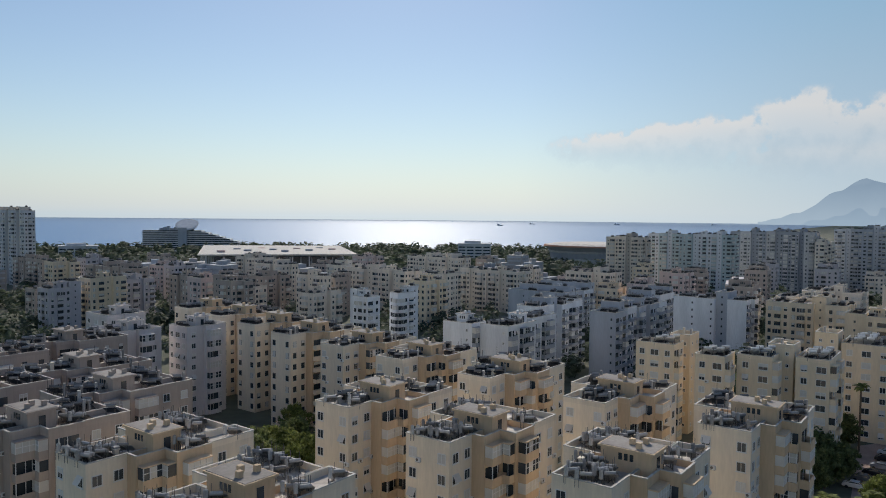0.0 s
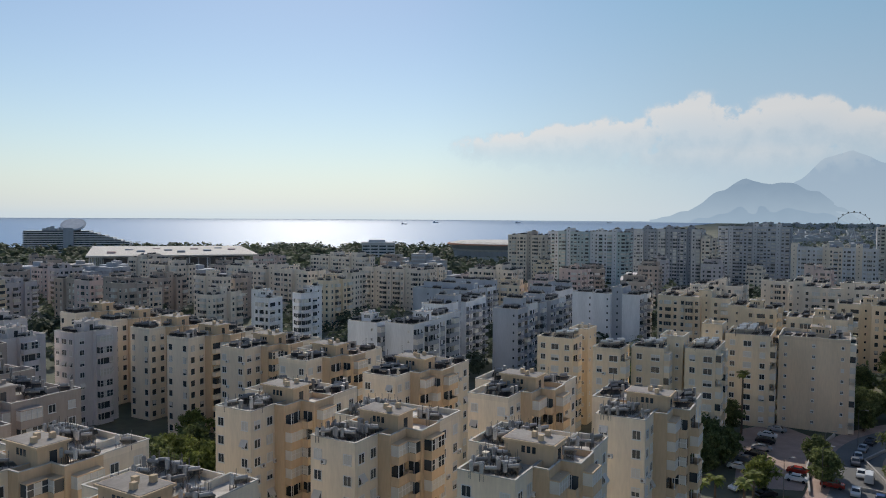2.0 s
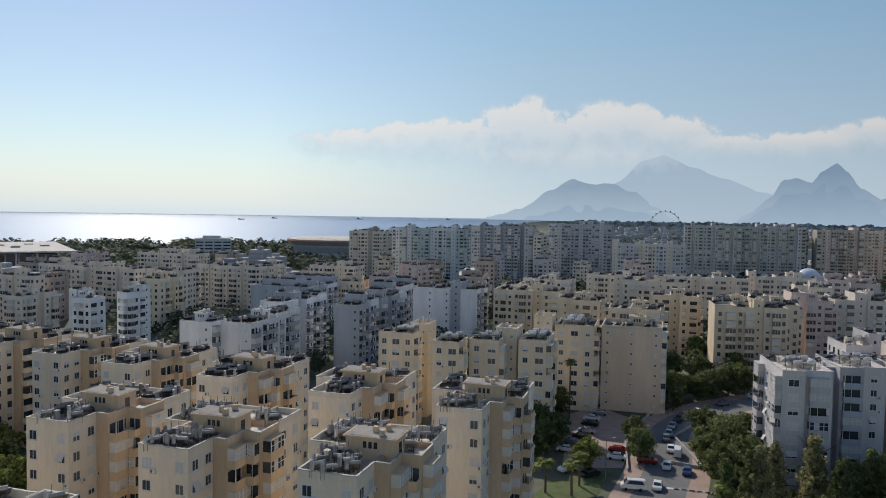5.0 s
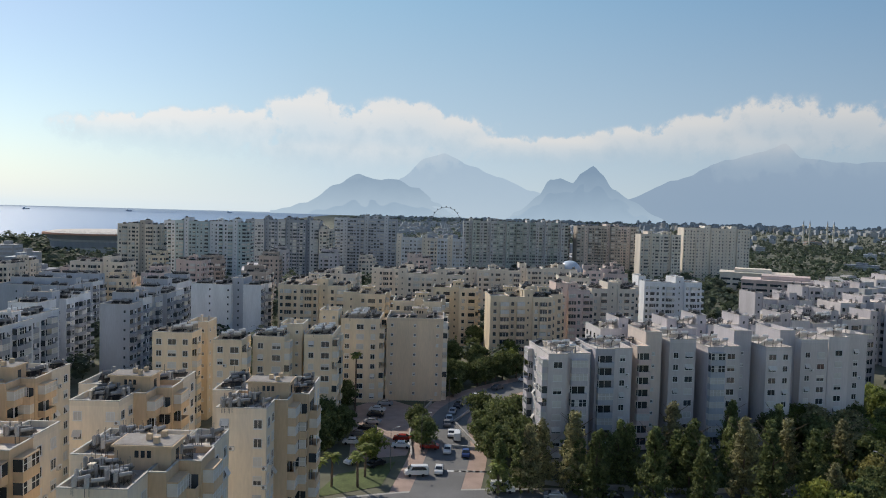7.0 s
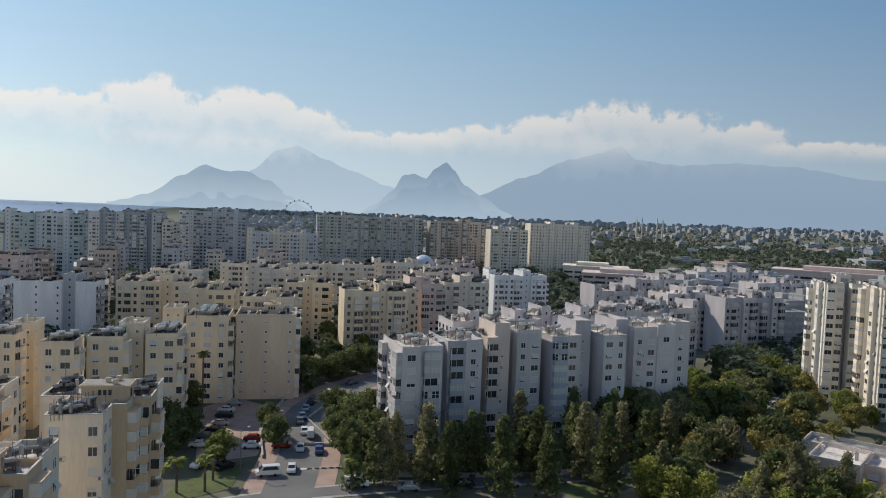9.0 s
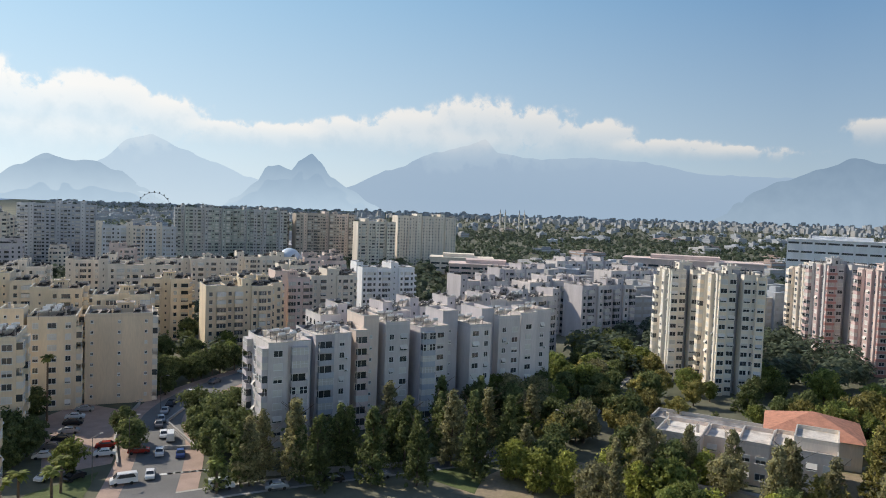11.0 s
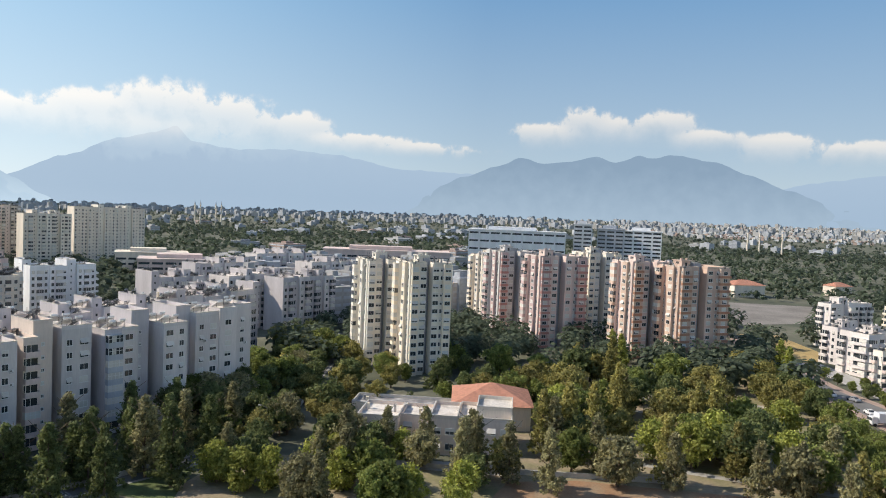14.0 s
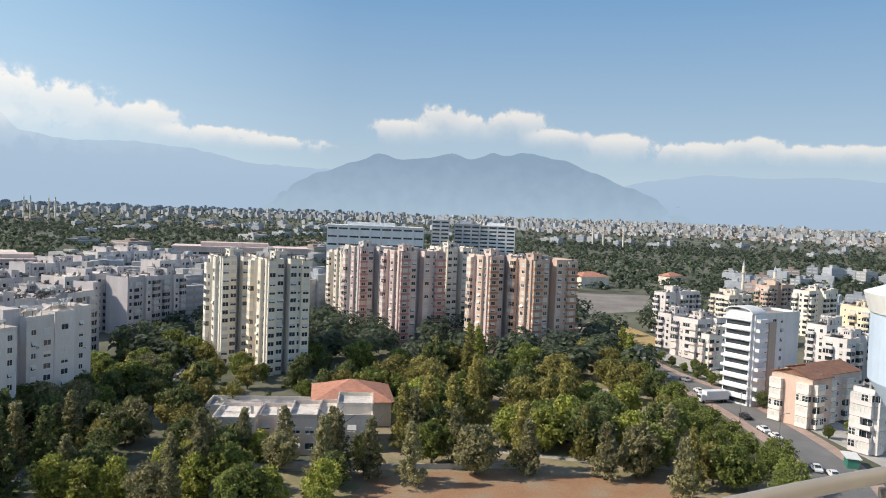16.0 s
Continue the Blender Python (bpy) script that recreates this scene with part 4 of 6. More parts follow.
def trunk_mesh(kind, seed):
    rr = random.Random(seed + 99)
    shape = {"round": (0.26, 5.4), "tall": (0.2, 9.5), "pine": (0.28, 7.4), "willow": (0.3, 4.2), "wide": (0.32, 5.6), "bush": (0.08, 1.0), "cypress": (0.14, 7.5)}[kind]
    bm = bmesh.new()
    r, h = shape
    p = Vector((0, 0, -0.3))
    for k in range(4):
        q = Vector((rr.uniform(-0.15, 0.15) * k, rr.uniform(-0.15, 0.15) * k, h * (k + 1) / 4))
        cyl(bm, p, q, r * (1 - 0.2 * k), r * (0.8 - 0.2 * k), 7)
        if k and kind != "bush":
            for _ in range(2):
                a = rr.uniform(0, 6.28)
                cyl(bm, q, q + Vector((math.cos(a) * h * 0.3, math.sin(a) * h * 0.3, h * 0.22)), r * 0.35, r * 0.1, 5)
        p = q
    return mesh("trunk", bm, TRUNK)


TREE_WORDS = {"round": "leafy round-crowned tree", "tall": "tall slender feathery tree", "pine": "spreading umbrella pine", "willow": "drooping bright tree", "wide": "broad leafy tree", "bush": "clipped shrub", "cypress": "dark narrow cypress"}
TINT = ("mid green", "dark green", "olive green", "lime green", "grey-green", "rusty green")
TREE_COUNT = [0]


def tree(x, y, kind="round", tint=0, size=1.0, z=0.0):
    TREE_COUNT[0] += 1
    k = TREE_COUNT[0]
    v = k % 3
    e = new("bush" if kind == "bush" else "tree")
    e.matrix_basis = pose(x, y, z, 0, 0, (k * 77) % 360) @ Matrix.Diagonal((size * (0.92 + 0.05 * (k % 4)), size * (0.92 + 0.05 * (k % 3)), size, 1))
    tagged(e, TINT[tint] + " " + TREE_WORDS[kind] + " rooted in the ground", "bush" if kind == "bush" else "tree")
    put("trunk", cached(("trunk", kind, v), lambda: trunk_mesh(kind, v)), e)
    put("crown", cached(("crown", kind, v, tint), lambda: crown_mesh(kind, v * 7 + tint, tint)), e)
    return e


def palm(x, y, h=9.0):
    e = new("palm_tree")
    e.matrix_basis = pose(x, y, 0, 0, 0, (x * 53) % 360)
    tagged(e, "tall fan palm with drooping fronds and bare trunk", "palm")
    bm = bmesh.new()
    cyl(bm, (0, 0, -0.3), (0.15, 0, h), 0.26, 0.2, 8)
    part("trunk", bm, TRUNK, e)

    def fronds():
        bm = bmesh.new()
        rr = random.Random(3)
        for k in range(30):
            a, up = k * 2.4, rr.uniform(-0.7, 1.0)
            prev, ln = Vector((0, 0, 0)), rr.uniform(1.6, 2.2)
            dirv = Vector((math.cos(a), math.sin(a), up)).normalized()
            side = Vector((-math.sin(a), math.cos(a), 0))
            for s in range(4):
                nxt = prev + dirv * ln / 4
                w0, w1 = (0.1, 0.38, 0.45, 0.3)[s], (0.38, 0.45, 0.3, 0.05)[s]
                bm.faces.new([bm.verts.new(v) for v in (prev - side * w0, prev + side * w0, nxt + side * w1, nxt - side * w1)])
                prev = nxt
                dirv = (dirv + Vector((0, 0, -0.28))).normalized()
        return mesh("fronds", bm, LEAF[0])
    put("fronds", cached("fronds", fronds), e, pose(0.15, 0, h))
    return e


# ---- roads, lots and paths ----
def strip(name, pts, width, material, label, cat, lift=0.03, kind="structure"):
    """A ribbon along a bent line."""
    vs, fs = [], []
    ps = [Vector((*p, 0)) for p in pts]
    fine = []
    for a, b2 in zip(ps, ps[1:]):
        fine += [a.lerp(b2, k / 4) for k in range(4)]
    fine.append(ps[-1])
    for _ in range(3):
        fine = [fine[0]] + [(fine[i - 1] + fine[i] * 2 + fine[i + 1]) / 4 for i in range(1, len(fine) - 1)] + [fine[-1]]
    for i, p in enumerate(fine):
        t = (fine[min(i + 1, len(fine) - 1)] - fine[max(i - 1, 0)]).normalized()
        s = Vector((-t.y, t.x, 0)) * width / 2
        vs += [tuple(p + s + Vector((0, 0, lift))), tuple(p - s + Vector((0, 0, lift)))]
    fs = [(2 * i, 2 * i + 1, 2 * i + 3, 2 * i + 2) for i in range(len(fine) - 1)]
    me = bpy.data.meshes.new(name)
    me.from_pydata(vs, [], fs)
    me.materials.append(material)
    me.update()
    if me.polygons[0].normal.z < 0:
        me.flip_normals()
    ROADS.append((fine, width / 2))
    return tagged(new(name, me), label, cat, kind=kind)


def patch(name, corners, material, label, cat, lift=0.02):
    me = bpy.data.meshes.new(name)
    me.from_pydata([(x, y, lift) for x, y in corners], [], [tuple(range(len(corners)))])
    me.materials.append(material)
    me.update()
    if me.polygons[0].normal.z < 0:
        me.flip_normals()
    return tagged(new(name, me), label, cat, kind="structure")


ROADS = [([Vector((415 + 12 * k, -125 - 3.5 * k, 0)) for k in range(9)], 26), ([Vector((280 + 10 * k, -103 - 1.5 * k, 0)) for k in range(10)], 11)]
MAIN = ((55, 70), (66, 92), (81, 108), (95, 122), (104, 133), (112, 145), (124, 154), (140, 160), (165, 164), (215, 172))
CROSS = ((40, 118), (60, 114), (78, 108), (98, 96), (118, 82), (140, 67), (160, 62), (185, 64), (212, 68), (255, 72), (300, 78), (360, 92), (430, 106))
EAST = ((118, -84), (150, -98), (170, -101), (195, -102), (225, -101), (250, -94), (290, -92), (360, -100))
strip("pavement", MAIN, 17, PAVING, "pinkish paved footway beside the road", "pavement", 0.02)
strip("pavement", CROSS, 6.0, PAVGREY, "grey paved footway beside the street", "pavement", 0.024)
strip("pavement", EAST, 17, PAVING, "pinkish paved footway beside the avenue", "pavement", 0.028)
strip("road", MAIN, 9.5, ASPHALT, "sunlit grey asphalt road with parked cars", "road", 0.05)
strip("road", CROSS, 4.4, ASPHALT, "narrow asphalt street between the estates", "road", 0.055)
strip("road", EAST, 10.5, ASPHALT, "wide asphalt avenue with parked cars", "road", 0.06)
patch("pavement", ((76, 132), (88, 128), (100, 141), (112, 160), (110, 172), (98, 168)), PAVING, "brick-paved car park between blocks", "car park", 0.035)
patch("ground_park", ((116, 66), (118, -76), (200, -84), (262, -82), (262, 4), (200, 4), (152, 4), (146, 62)), PARK, "dusty park ground with thin dry grass", "ground", 0.006)
patch("ground_bare", ((122, 10), (126, -60), (146, -60), (147, -10), (143, 4)), EARTH, "bare reddish earth in the park", "ground", 0.01)
patch("ground_dry", ((275, -98), (325, -122), (372, -118), (370, -98), (337, -98)), STRAW, "dry straw-coloured empty lot", "ground", 0.012)
patch("pavement", ((400, -100), (520, -118), (520, -190), (430, -160)), LOT, "dusty open car park", "car park", 0.014)
patch("ground_lawn", ((118, 62), (170, 78), (190, 84), (180, 96), (120, 80)), LAWN, "watered green lawn beside the white blocks", "lawn", 0.011)
patch("ground_lawn", ((60, 118), (70, 126), (84, 126), (74, 116)), LAWN, "small green lawn at the crossing", "lawn", 0.04)
patch("pavement", ((150, -112), (185, -111), (235, -110), (300, -102), (300, -112), (240, -122), (190, -124), (150, -126)), PAVGREY, "pale paved forecourts along the avenue", "pavement", 0.016)
for k in range(6):
    me_x, me_y = 91.5 + k * 1.15, 113.8 - k * 0.85
    patch("crossing_stripe", [(me_x + dx * 0.6 - dy * 0.75 * s, me_y + dx * 0.8 * s + dy * 0.6) for dx, dy, s in ((0, 0, 1), (0.9, 0, 1), (0.9, 2.6, 1), (0, 2.6, 1))], LINEW, "white crossing stripe painted on asphalt", "road marking", 0.07)
for k in range(5):
    strip("path", ((150 + 18 * k, -70), (158 + 16 * k, -30), (170 + 12 * k, 0)), 2.4, PAVGREY, "pale winding park footpath", "path", 0.022 + 0.002 * k)
patch("pavement", ((150, 44), (152, 6), (146, 5), (145, 44)), PAVGREY, "pale paved school yard", "yard", 0.018)


def free(x, y, gap=2.0, road=1.0):
    for inv, x0, x1, y0, y1 in FOOT:
        p = inv @ Vector((x, y, 0))
        if x0 - gap < p.x < x1 + gap and y0 - gap < p.y < y1 + gap:
            return False
    for line, half in ROADS:
        for p in line[::2]:
            if (p.x - x) ** 2 + (p.y - y) ** 2 < (half + road) ** 2:
                return False
    return True


# ---- parked cars ----
def car(x, y, rot, paint, label, kind="car"):
    e = new("van" if kind == "van" else "car")
    e.matrix_basis = pose(x, y, 0.06, 0, 0, rot)
    tagged(e, label, "van" if kind == "van" else "car", "parked vehicles")

    def body():
        bm = bmesh.new()
        prof = ((-2.15, 0.3), (-2.2, 0.75), (-1.95, 0.95), (-1.35, 1.0), (-0.75, 1.45), (0.75, 1.48), (1.45, 1.02), (2.1, 0.85), (2.2, 0.6), (2.15, 0.3)) if kind == "car" else ((-2.4, 0.35), (-2.45, 1.1), (-2.35, 2.0), (-1.9, 2.1), (1.0, 2.08), (1.7, 1.25), (2.3, 1.05), (2.4, 0.7), (2.35, 0.35))
        sides = [[bm.verts.new((px, s * (0.86 if pz < 1.1 else 0.72), pz)) for px, pz in prof] for s in (-1, 1)]
        bm.faces.new(sides[0]), bm.faces.new(sides[1][::-1])
        for k in range(len(prof)):
            j = (k + 1) % len(prof)
            bm.faces.new((sides[0][k], sides[1][k], sides[1][j], sides[0][j]))
        bmesh.ops.bevel(bm, geom=bm.edges[:], offset=0.05, segments=1, affect="EDGES")
        return mesh("body", bm, paint)
    put("body", cached(("carbody", kind, paint.name), body), e)

    def glass():
        bm = bmesh.new()
        top, lo = (1.4, 1.05) if kind == "car" else (1.95, 1.3)
        x0, x1 = (-1.15, 1.2) if kind == "car" else (-2.1, 1.2)
        for s in (-1, 1):
            v = [bm.verts.new(p) for p in ((x0, s * 0.835, lo), (x1, s * 0.835, lo), (x1 - 0.5, s * 0.75, top), (x0 + 0.4, s * 0.75, top))]
            bm.faces.new(v if s < 0 else v[::-1])
        for a, b2 in (((1.42, 1.06), (0.8, 1.47)), ((-1.38, 1.04), (-0.8, 1.45))) if kind == "car" else (((1.72, 1.3), (1.1, 2.07)),):
            k = 0.03 if a[0] > 0 else -0.03
            bm.faces.new([bm.verts.new(p) for p in ((a[0] + k, -0.68, a[1] + 0.02), (a[0] + k, 0.68, a[1] + 0.02), (b2[0] + k, 0.62, b2[1] + 0.02), (b2[0] + k, -0.62, b2[1] + 0.02))])
        return mesh("windows", bm, GLASS)
    put("glazing", cached(("carglass", kind), glass), e)

    def wheel():
        bm = bmesh.new()
        cyl(bm, (0, -0.1, 0), (0, 0.1, 0), 0.31, 0.31, 12)
        return mesh("wheel", bm, RUBBER)
    for sx in (-1.35, 1.35):
        for sy in (-0.82, 0.82):
            put("wheel", cached("wheel", wheel), e, pose(sx, sy, 0.28))
    return e


PAINTS = [(mat("white_car_paint", (0.75, 0.75, 0.75), rough=0.25, var=0.03), "white"), (mat("silver_car_paint", (0.42, 0.43, 0.45), rough=0.25, var=0.03, metal=0.3), "silver"), (mat("black_car_paint", (0.02, 0.02, 0.025), rough=0.2, var=0.03), "black"),
          (mat("blue_car_paint", (0.04, 0.07, 0.2), rough=0.25, var=0.03), "dark blue"), (mat("red_car_paint", (0.3, 0.03, 0.02), rough=0.25, var=0.03), "dark red"), (mat("grey_car_paint", (0.15, 0.15, 0.16), rough=0.25, var=0.03), "grey")]
CARS = ((101, 161, 140, 0), (106, 165, 140, 1), (98, 157, 140, 2), (94, 152, 140, 1), (90, 148, 140, 2), (86, 145, 140, 5), (82, 141, 140, 0), (112, 144, 55, 1), (105, 134, 52, 0), (109, 141, 55, 5), (95, 129, 140, 4), (99, 121, 50, 3),
        (97, 125, 50, 0), (88, 116, 50, 0), (79, 126, 10, 2), (76, 130, 15, 0), (93, 137, 140, 4), (90, 133, 140, 0), (117, 149, 45, 1), (122, 153, 35, 2), (98, 93, -40, 1), (107, 87, -38, 2), (114, 81, -38, 1), (152, -94, -15, 0), (148, -95.5, -15, 0),
        (175, -97, 0, 0), (181, -97, 0, 0), (193, -98, 0, 2), (222, -97, 0, 0), (243, -94, 20, 0), (238, -99, 20, 1), (289, 80, 10, 0), (309, 83, 12, 1), (332, 88, 14, 2), (359, 93, 14, 0), (295, 72, 10, 2), (320, 77, 12, 0), (132, 158, 25, 0), (145, 163, 10, 5), (160, 167, 8, 0), (103, 142, 55, 2), (168, 60, 10, 5), (150, 66, -30, 0))
for cx, cy, rot, k in CARS:
    car(cx, cy, rot, PAINTS[k][0], PAINTS[k][1] + " car parked on the asphalt")
car(83, 117, 150, PAINTS[0][0], "white panel van turning at the crossing", "van")
car(104.5, 131, 50, PAINTS[0][0], "white van parked on the roadside", "van")
car(92, 101, -40, PAINTS[0][0], "white van parked by the wall", "van")


def truck():
    e = new("lorry")
    e.matrix_basis = pose(210.5, -97.5, 0.07, 0, 0, -78)
    tagged(e, "white box lorry parked across the avenue", "lorry")
    bm = bmesh.new()
    box(bm, -4.2, 3.6, -1.25, 1.25, 1.0, 3.6)
    bmesh.ops.bevel(bm, geom=bm.edges[:], offset=0.06, segments=1, affect="EDGES")
    part("cargo_box", bm, mat("lorry_box_white", (0.72, 0.74, 0.76), rough=0.4, var=0.04), e)
    bm = bmesh.new()
    box(bm, -6.1, -4.4, -1.15, 1.15, 0.5, 2.6)
    bmesh.ops.bevel(bm, geom=bm.edges[:], offset=0.15, segments=2, affect="EDGES")
    part("cab", bm, PAINTS[0][0], e)
    bm = bmesh.new()
    box(bm, -6.13, -6.08, -1.0, 1.0, 1.6, 2.35)
    part("windscreen", bm, GLASS, e)
    bm = bmesh.new()
    box(bm, -5.8, 3.4, -0.5, 0.5, 0.55, 0.95)
    part("chassis", bm, STEEL, e)
    for sx in (-5.2, 1.2, 2.4):
        for sy in (-1.05, 1.05):
            bm = bmesh.new()
            cyl(bm, (sx, sy - 0.15, 0.45), (sx, sy + 0.15, 0.45), 0.47, 0.47, 12)
            part("wheel", bm, RUBBER, e)


truck()


# ---- street lamps, wall and kiosk ----
def street_lamp(x, y, rot):
    e = new("street_lamp")
    e.matrix_basis = pose(x, y, 0, 0, 0, rot)
    tagged(e, "grey steel street lamp beside the road", "street lamp", "street lamps")
    bm = bmesh.new()
    cyl(bm, (0, 0, -0.2), (0, 0, 8.5), 0.09, 0.06, 8)
    part("pole", bm, STEEL, e)
    bm = bmesh.new()
    cyl(bm, (0, 0, 8.45), (1.5, 0, 8.9), 0.05, 0.04, 6)
    part("arm", bm, STEEL, e)
    bm = bmesh.new()
    box(bm, 1.4, 2.1, -0.16, 0.16, 8.85, 8.98)
    part("lamp_head", bm, CONC, e)


for x, y, r in ((99, 137, -30), (92, 128, -30), (152, 58, 90), (166, -93, -90), (80, 122, 0), (118, 152, -60), (188, -94, -90), (205, 74, -90)):
    street_lamp(x, y, r)


def long_wall(pts, h, label):
    e = new("boundary_wall")
    tagged(e, label, "wall")
    for a, b2 in zip(pts, pts[1:]):
        bm = bmesh.new()
        d = math.hypot(b2[0] - a[0], b2[1] - a[1])
        box(bm, 0, d, -0.12, 0.12, -0.2, h)
        box(bm, 0, d, -0.18, 0.18, h, h + 0.1)
        ob = part("wall_panel", bm, CONC, e)
        ob.matrix_basis = pose(a[0], a[1], 0, 0, 0, math.degrees(math.atan2(b2[1] - a[1], b2[0] - a[0])))


long_wall(((99, 128), (104, 122), (112, 142), (122, 148)), 0.6, "low concrete wall along the footway")
long_wall(((97, 104), (108, 93), (124, 79), (143, 70)), 0.9, "low concrete boundary wall by the street")
long_wall(((88, 126), (97, 140), (106, 150), (118, 160)), 0.7, "low stone wall edging the car park")
long_wall(((158, 72), (175, 73), (198, 77)), 1.4, "concrete wall with railing beside the lane")
long_wall(((146, 44), (147, 10), (150, -30)), 1.0, "low school yard wall")
bm = bmesh.new()
box(bm, -1.8, 1.8, -1.2, 1.2, 0, 2.3)
kiosk = new("kiosk")
kiosk.matrix_basis = pose(155, -104, 0, 0, 0, -20)
tagged(kiosk, "small green bus shelter with white roof", "kiosk")
part("shelter", bm, mat("green_paint", (0.03, 0.18, 0.13), rough=0.5), kiosk)
bm = bmesh.new()
box(bm, -2.2, 3.5, -1.6, 1.6, 2.3, 2.5)
part("roof", bm, FRAME, kiosk)

# ---- school ----
sch = building("school_building", "two-storey pinkish school with flat concrete roofs", "school", 154, 38, -88, [(0, 9, 0, 12, PEACHW, 0), (9, 16, 4, 14, PEACHW, -0.6), (16, 22, 1, 13, PEACHW, 0.5), (22, 34, 3, 16, PEACHW, 0), (26, 34, 6, 16, BEIGE, 1.8)], 2, ROOFW, [(0, "R", "WWW"), (1, "R", "WW"), (2, "R", "WW"), (3, "R", "WWWW")], heaters=0, fh=3.4, seed=201)
building("low_hall", "long low school hall with dark roof", "school", 176, 45, -88, [(0, 34, 0, 9, BEIGE, 0)], 1, ROOFD, [(0, "R", "WWWWWW")], heaters=0, fh=3.4, seed=202)


def red_house(cx, cy, ang, w, d, h, up, label):
    e = new("red_roofed_hall")
    e.matrix_basis = pose(cx, cy, 0, 0, 0, ang)
    tagged(e, label, "hall")
    FOOT.append((e.matrix_basis.inverted(), 0, w, 0, d))
    bm = bmesh.new()
    box(bm, 0, w, 0, d, -0.3, h)
    part("wall", bm, BEIGE, e)
    bm = bmesh.new()
    o = 0.8
    base = [bm.verts.new(p) for p in ((-o, -o, h), (w + o, -o, h), (w + o, d + o, h), (-o, d + o, h))]
    if w >= d:
        r1, r2 = bm.verts.new((d / 2, d / 2, h + up)), bm.verts.new((w - d / 2, d / 2, h + up))
        for f in ((base[0], base[1], r2, r1), (base[1], base[2], r2), (base[2], base[3], r1, r2), (base[3], base[0], r1)):
            bm.faces.new(f)
    bm.faces.new(base[::-1])
    part("roof", bm, REDTILE, e)
    facade(e, w / 2, 0, 0, w, 0.4, 1, 3, "WWW", BEIGE, random.Random(3))


red_house(176, 19, -84, 19, 18, 6.2, 3.6, "hall with a hipped red tile roof")
red_house(560, -145, -70, 26, 18, 9, 3.5, "white hall with a red tile roof")
red_house(610, -235, -60, 18, 12, 8, 3, "white house with a red tile roof")
red_house(176, 330, 50, 16, 14, 9, 3, "house with a small red roof")


# ---- eastern apartments ----
def flat(cx, cy, wr, wl, z, wall, bal, label, seed, r_pat="bWb", l_pat="bwb", ang=-60, roof=None):
    simple(label, wall, roof or ROOFM, r_pat, l_pat, bal=bal, heaters=8)(cx, cy, ang, wr, wl, z, seed)


flat(344, -131, 26, 7, 20, WHITE, WHITE, "white apartment block with corner balconies", 301)
flat(278, -119.5, 19, 12, 16, WHITE, WHITE, "white apartment block with pale balconies", 302)
flat(256, -116, 10, 5, 13.5, IVORY, PINK, "small cream apartment block with pink balconies", 303)
flat(300, -118, 12, 8, 15, WHITE, WHITE, "white apartment block with awnings", 304)
flat(266, -165, 15, 8, 17, WHITE, GREYP, "white apartment block with grey balconies", 305)
flat(233, -152, 20, 8, 17, WHITE, WHITE, "white apartment block with open balconies", 306)
flat(346, -206, 24, 10, 23, IVORY, IVORY, "cream apartment block among houses", 307)
flat(420, -224, 26, 10, 19, PEACH, PEACH, "peach apartment block among houses", 308)
flat(314, -214, 14, 14, 19, YELLOW, YELLOW, "ochre apartment block with balconies", 309)
flat(380, -180, 20, 12, 16, BEIGE, BEIGE, "beige apartment block with cluttered roof", 310)
flat(310, -160, 18, 12, 15, BEIGE, BEIGE, "beige apartment block with roof tanks", 311)
flat(440, 36, 8, 16, 24, WHITE, WHITE, "white apartment block beside the towers", 312, "w", "bw")

flat(163, -114, 14, 5, 16, WHITE, WHITE, "white apartment block with rounded balconies", 313, "bWb", "b")

# white office block with swept roof
mod = building("office_block", "white nine-storey block with projecting floor slabs and arched roof", "office building", 206, -106, -60, [(0, 23, 0, 10, COOLW, 0, COOLW), (-0.8, 0, 0.8, 9.4, COOLW, 0.6, COOLW)], 9, ROOFM, [(0, "R", ".wWw..")], heaters=0, fh=2.9, seed=320)
for f in range(9):
    bm = bmesh.new()
    box(bm, -1.8, -0.8, 0.2, 9.8, 2.2 + f * 2.9, 2.95 + f * 2.9)
    part("balcony_band", bm, COOLW, mod)
    bm = bmesh.new()
    box(bm, -0.86, -0.8, 1.2, 9.0, 0.6 + f * 2.9, 1.8 + f * 2.9)
    part("window_band", bm, GLASS, mod)
    bm = bmesh.new()
    box(bm, 0.3, 4.5, -1.4, 0, 1.9 + f * 2.9, 2.9 + f * 2.9)
    part("balcony", bm, COOLW, mod)
bm = bmesh.new()
box(bm, 6.5, 10, -0.5, 0, 0.4, 25)
part("brown_panel", bm, MAUVE, mod, "brown clad strip")
bm = bmesh.new()
for k in range(12):
    a0, a1 = math.pi * k / 12, math.pi * (k + 1) / 12
    y0, y1 = 5 - 5 * math.cos(a0), 5 - 5 * math.cos(a1)
    bm.faces.new([bm.verts.new(p) for p in ((-1.6, y0, 27.5 + 2 * math.sin(a0)), (5, y0, 27.5 + 2 * math.sin(a0)), (5, y1, 27.5 + 2 * math.sin(a1)), (-1.6, y1, 27.5 + 2 * math.sin(a1)))])
ob = part("arched_roof", bm, FRAME, mod)
sol = ob.modifiers.new("thick", "SOLIDIFY")
sol.thickness = 0.35

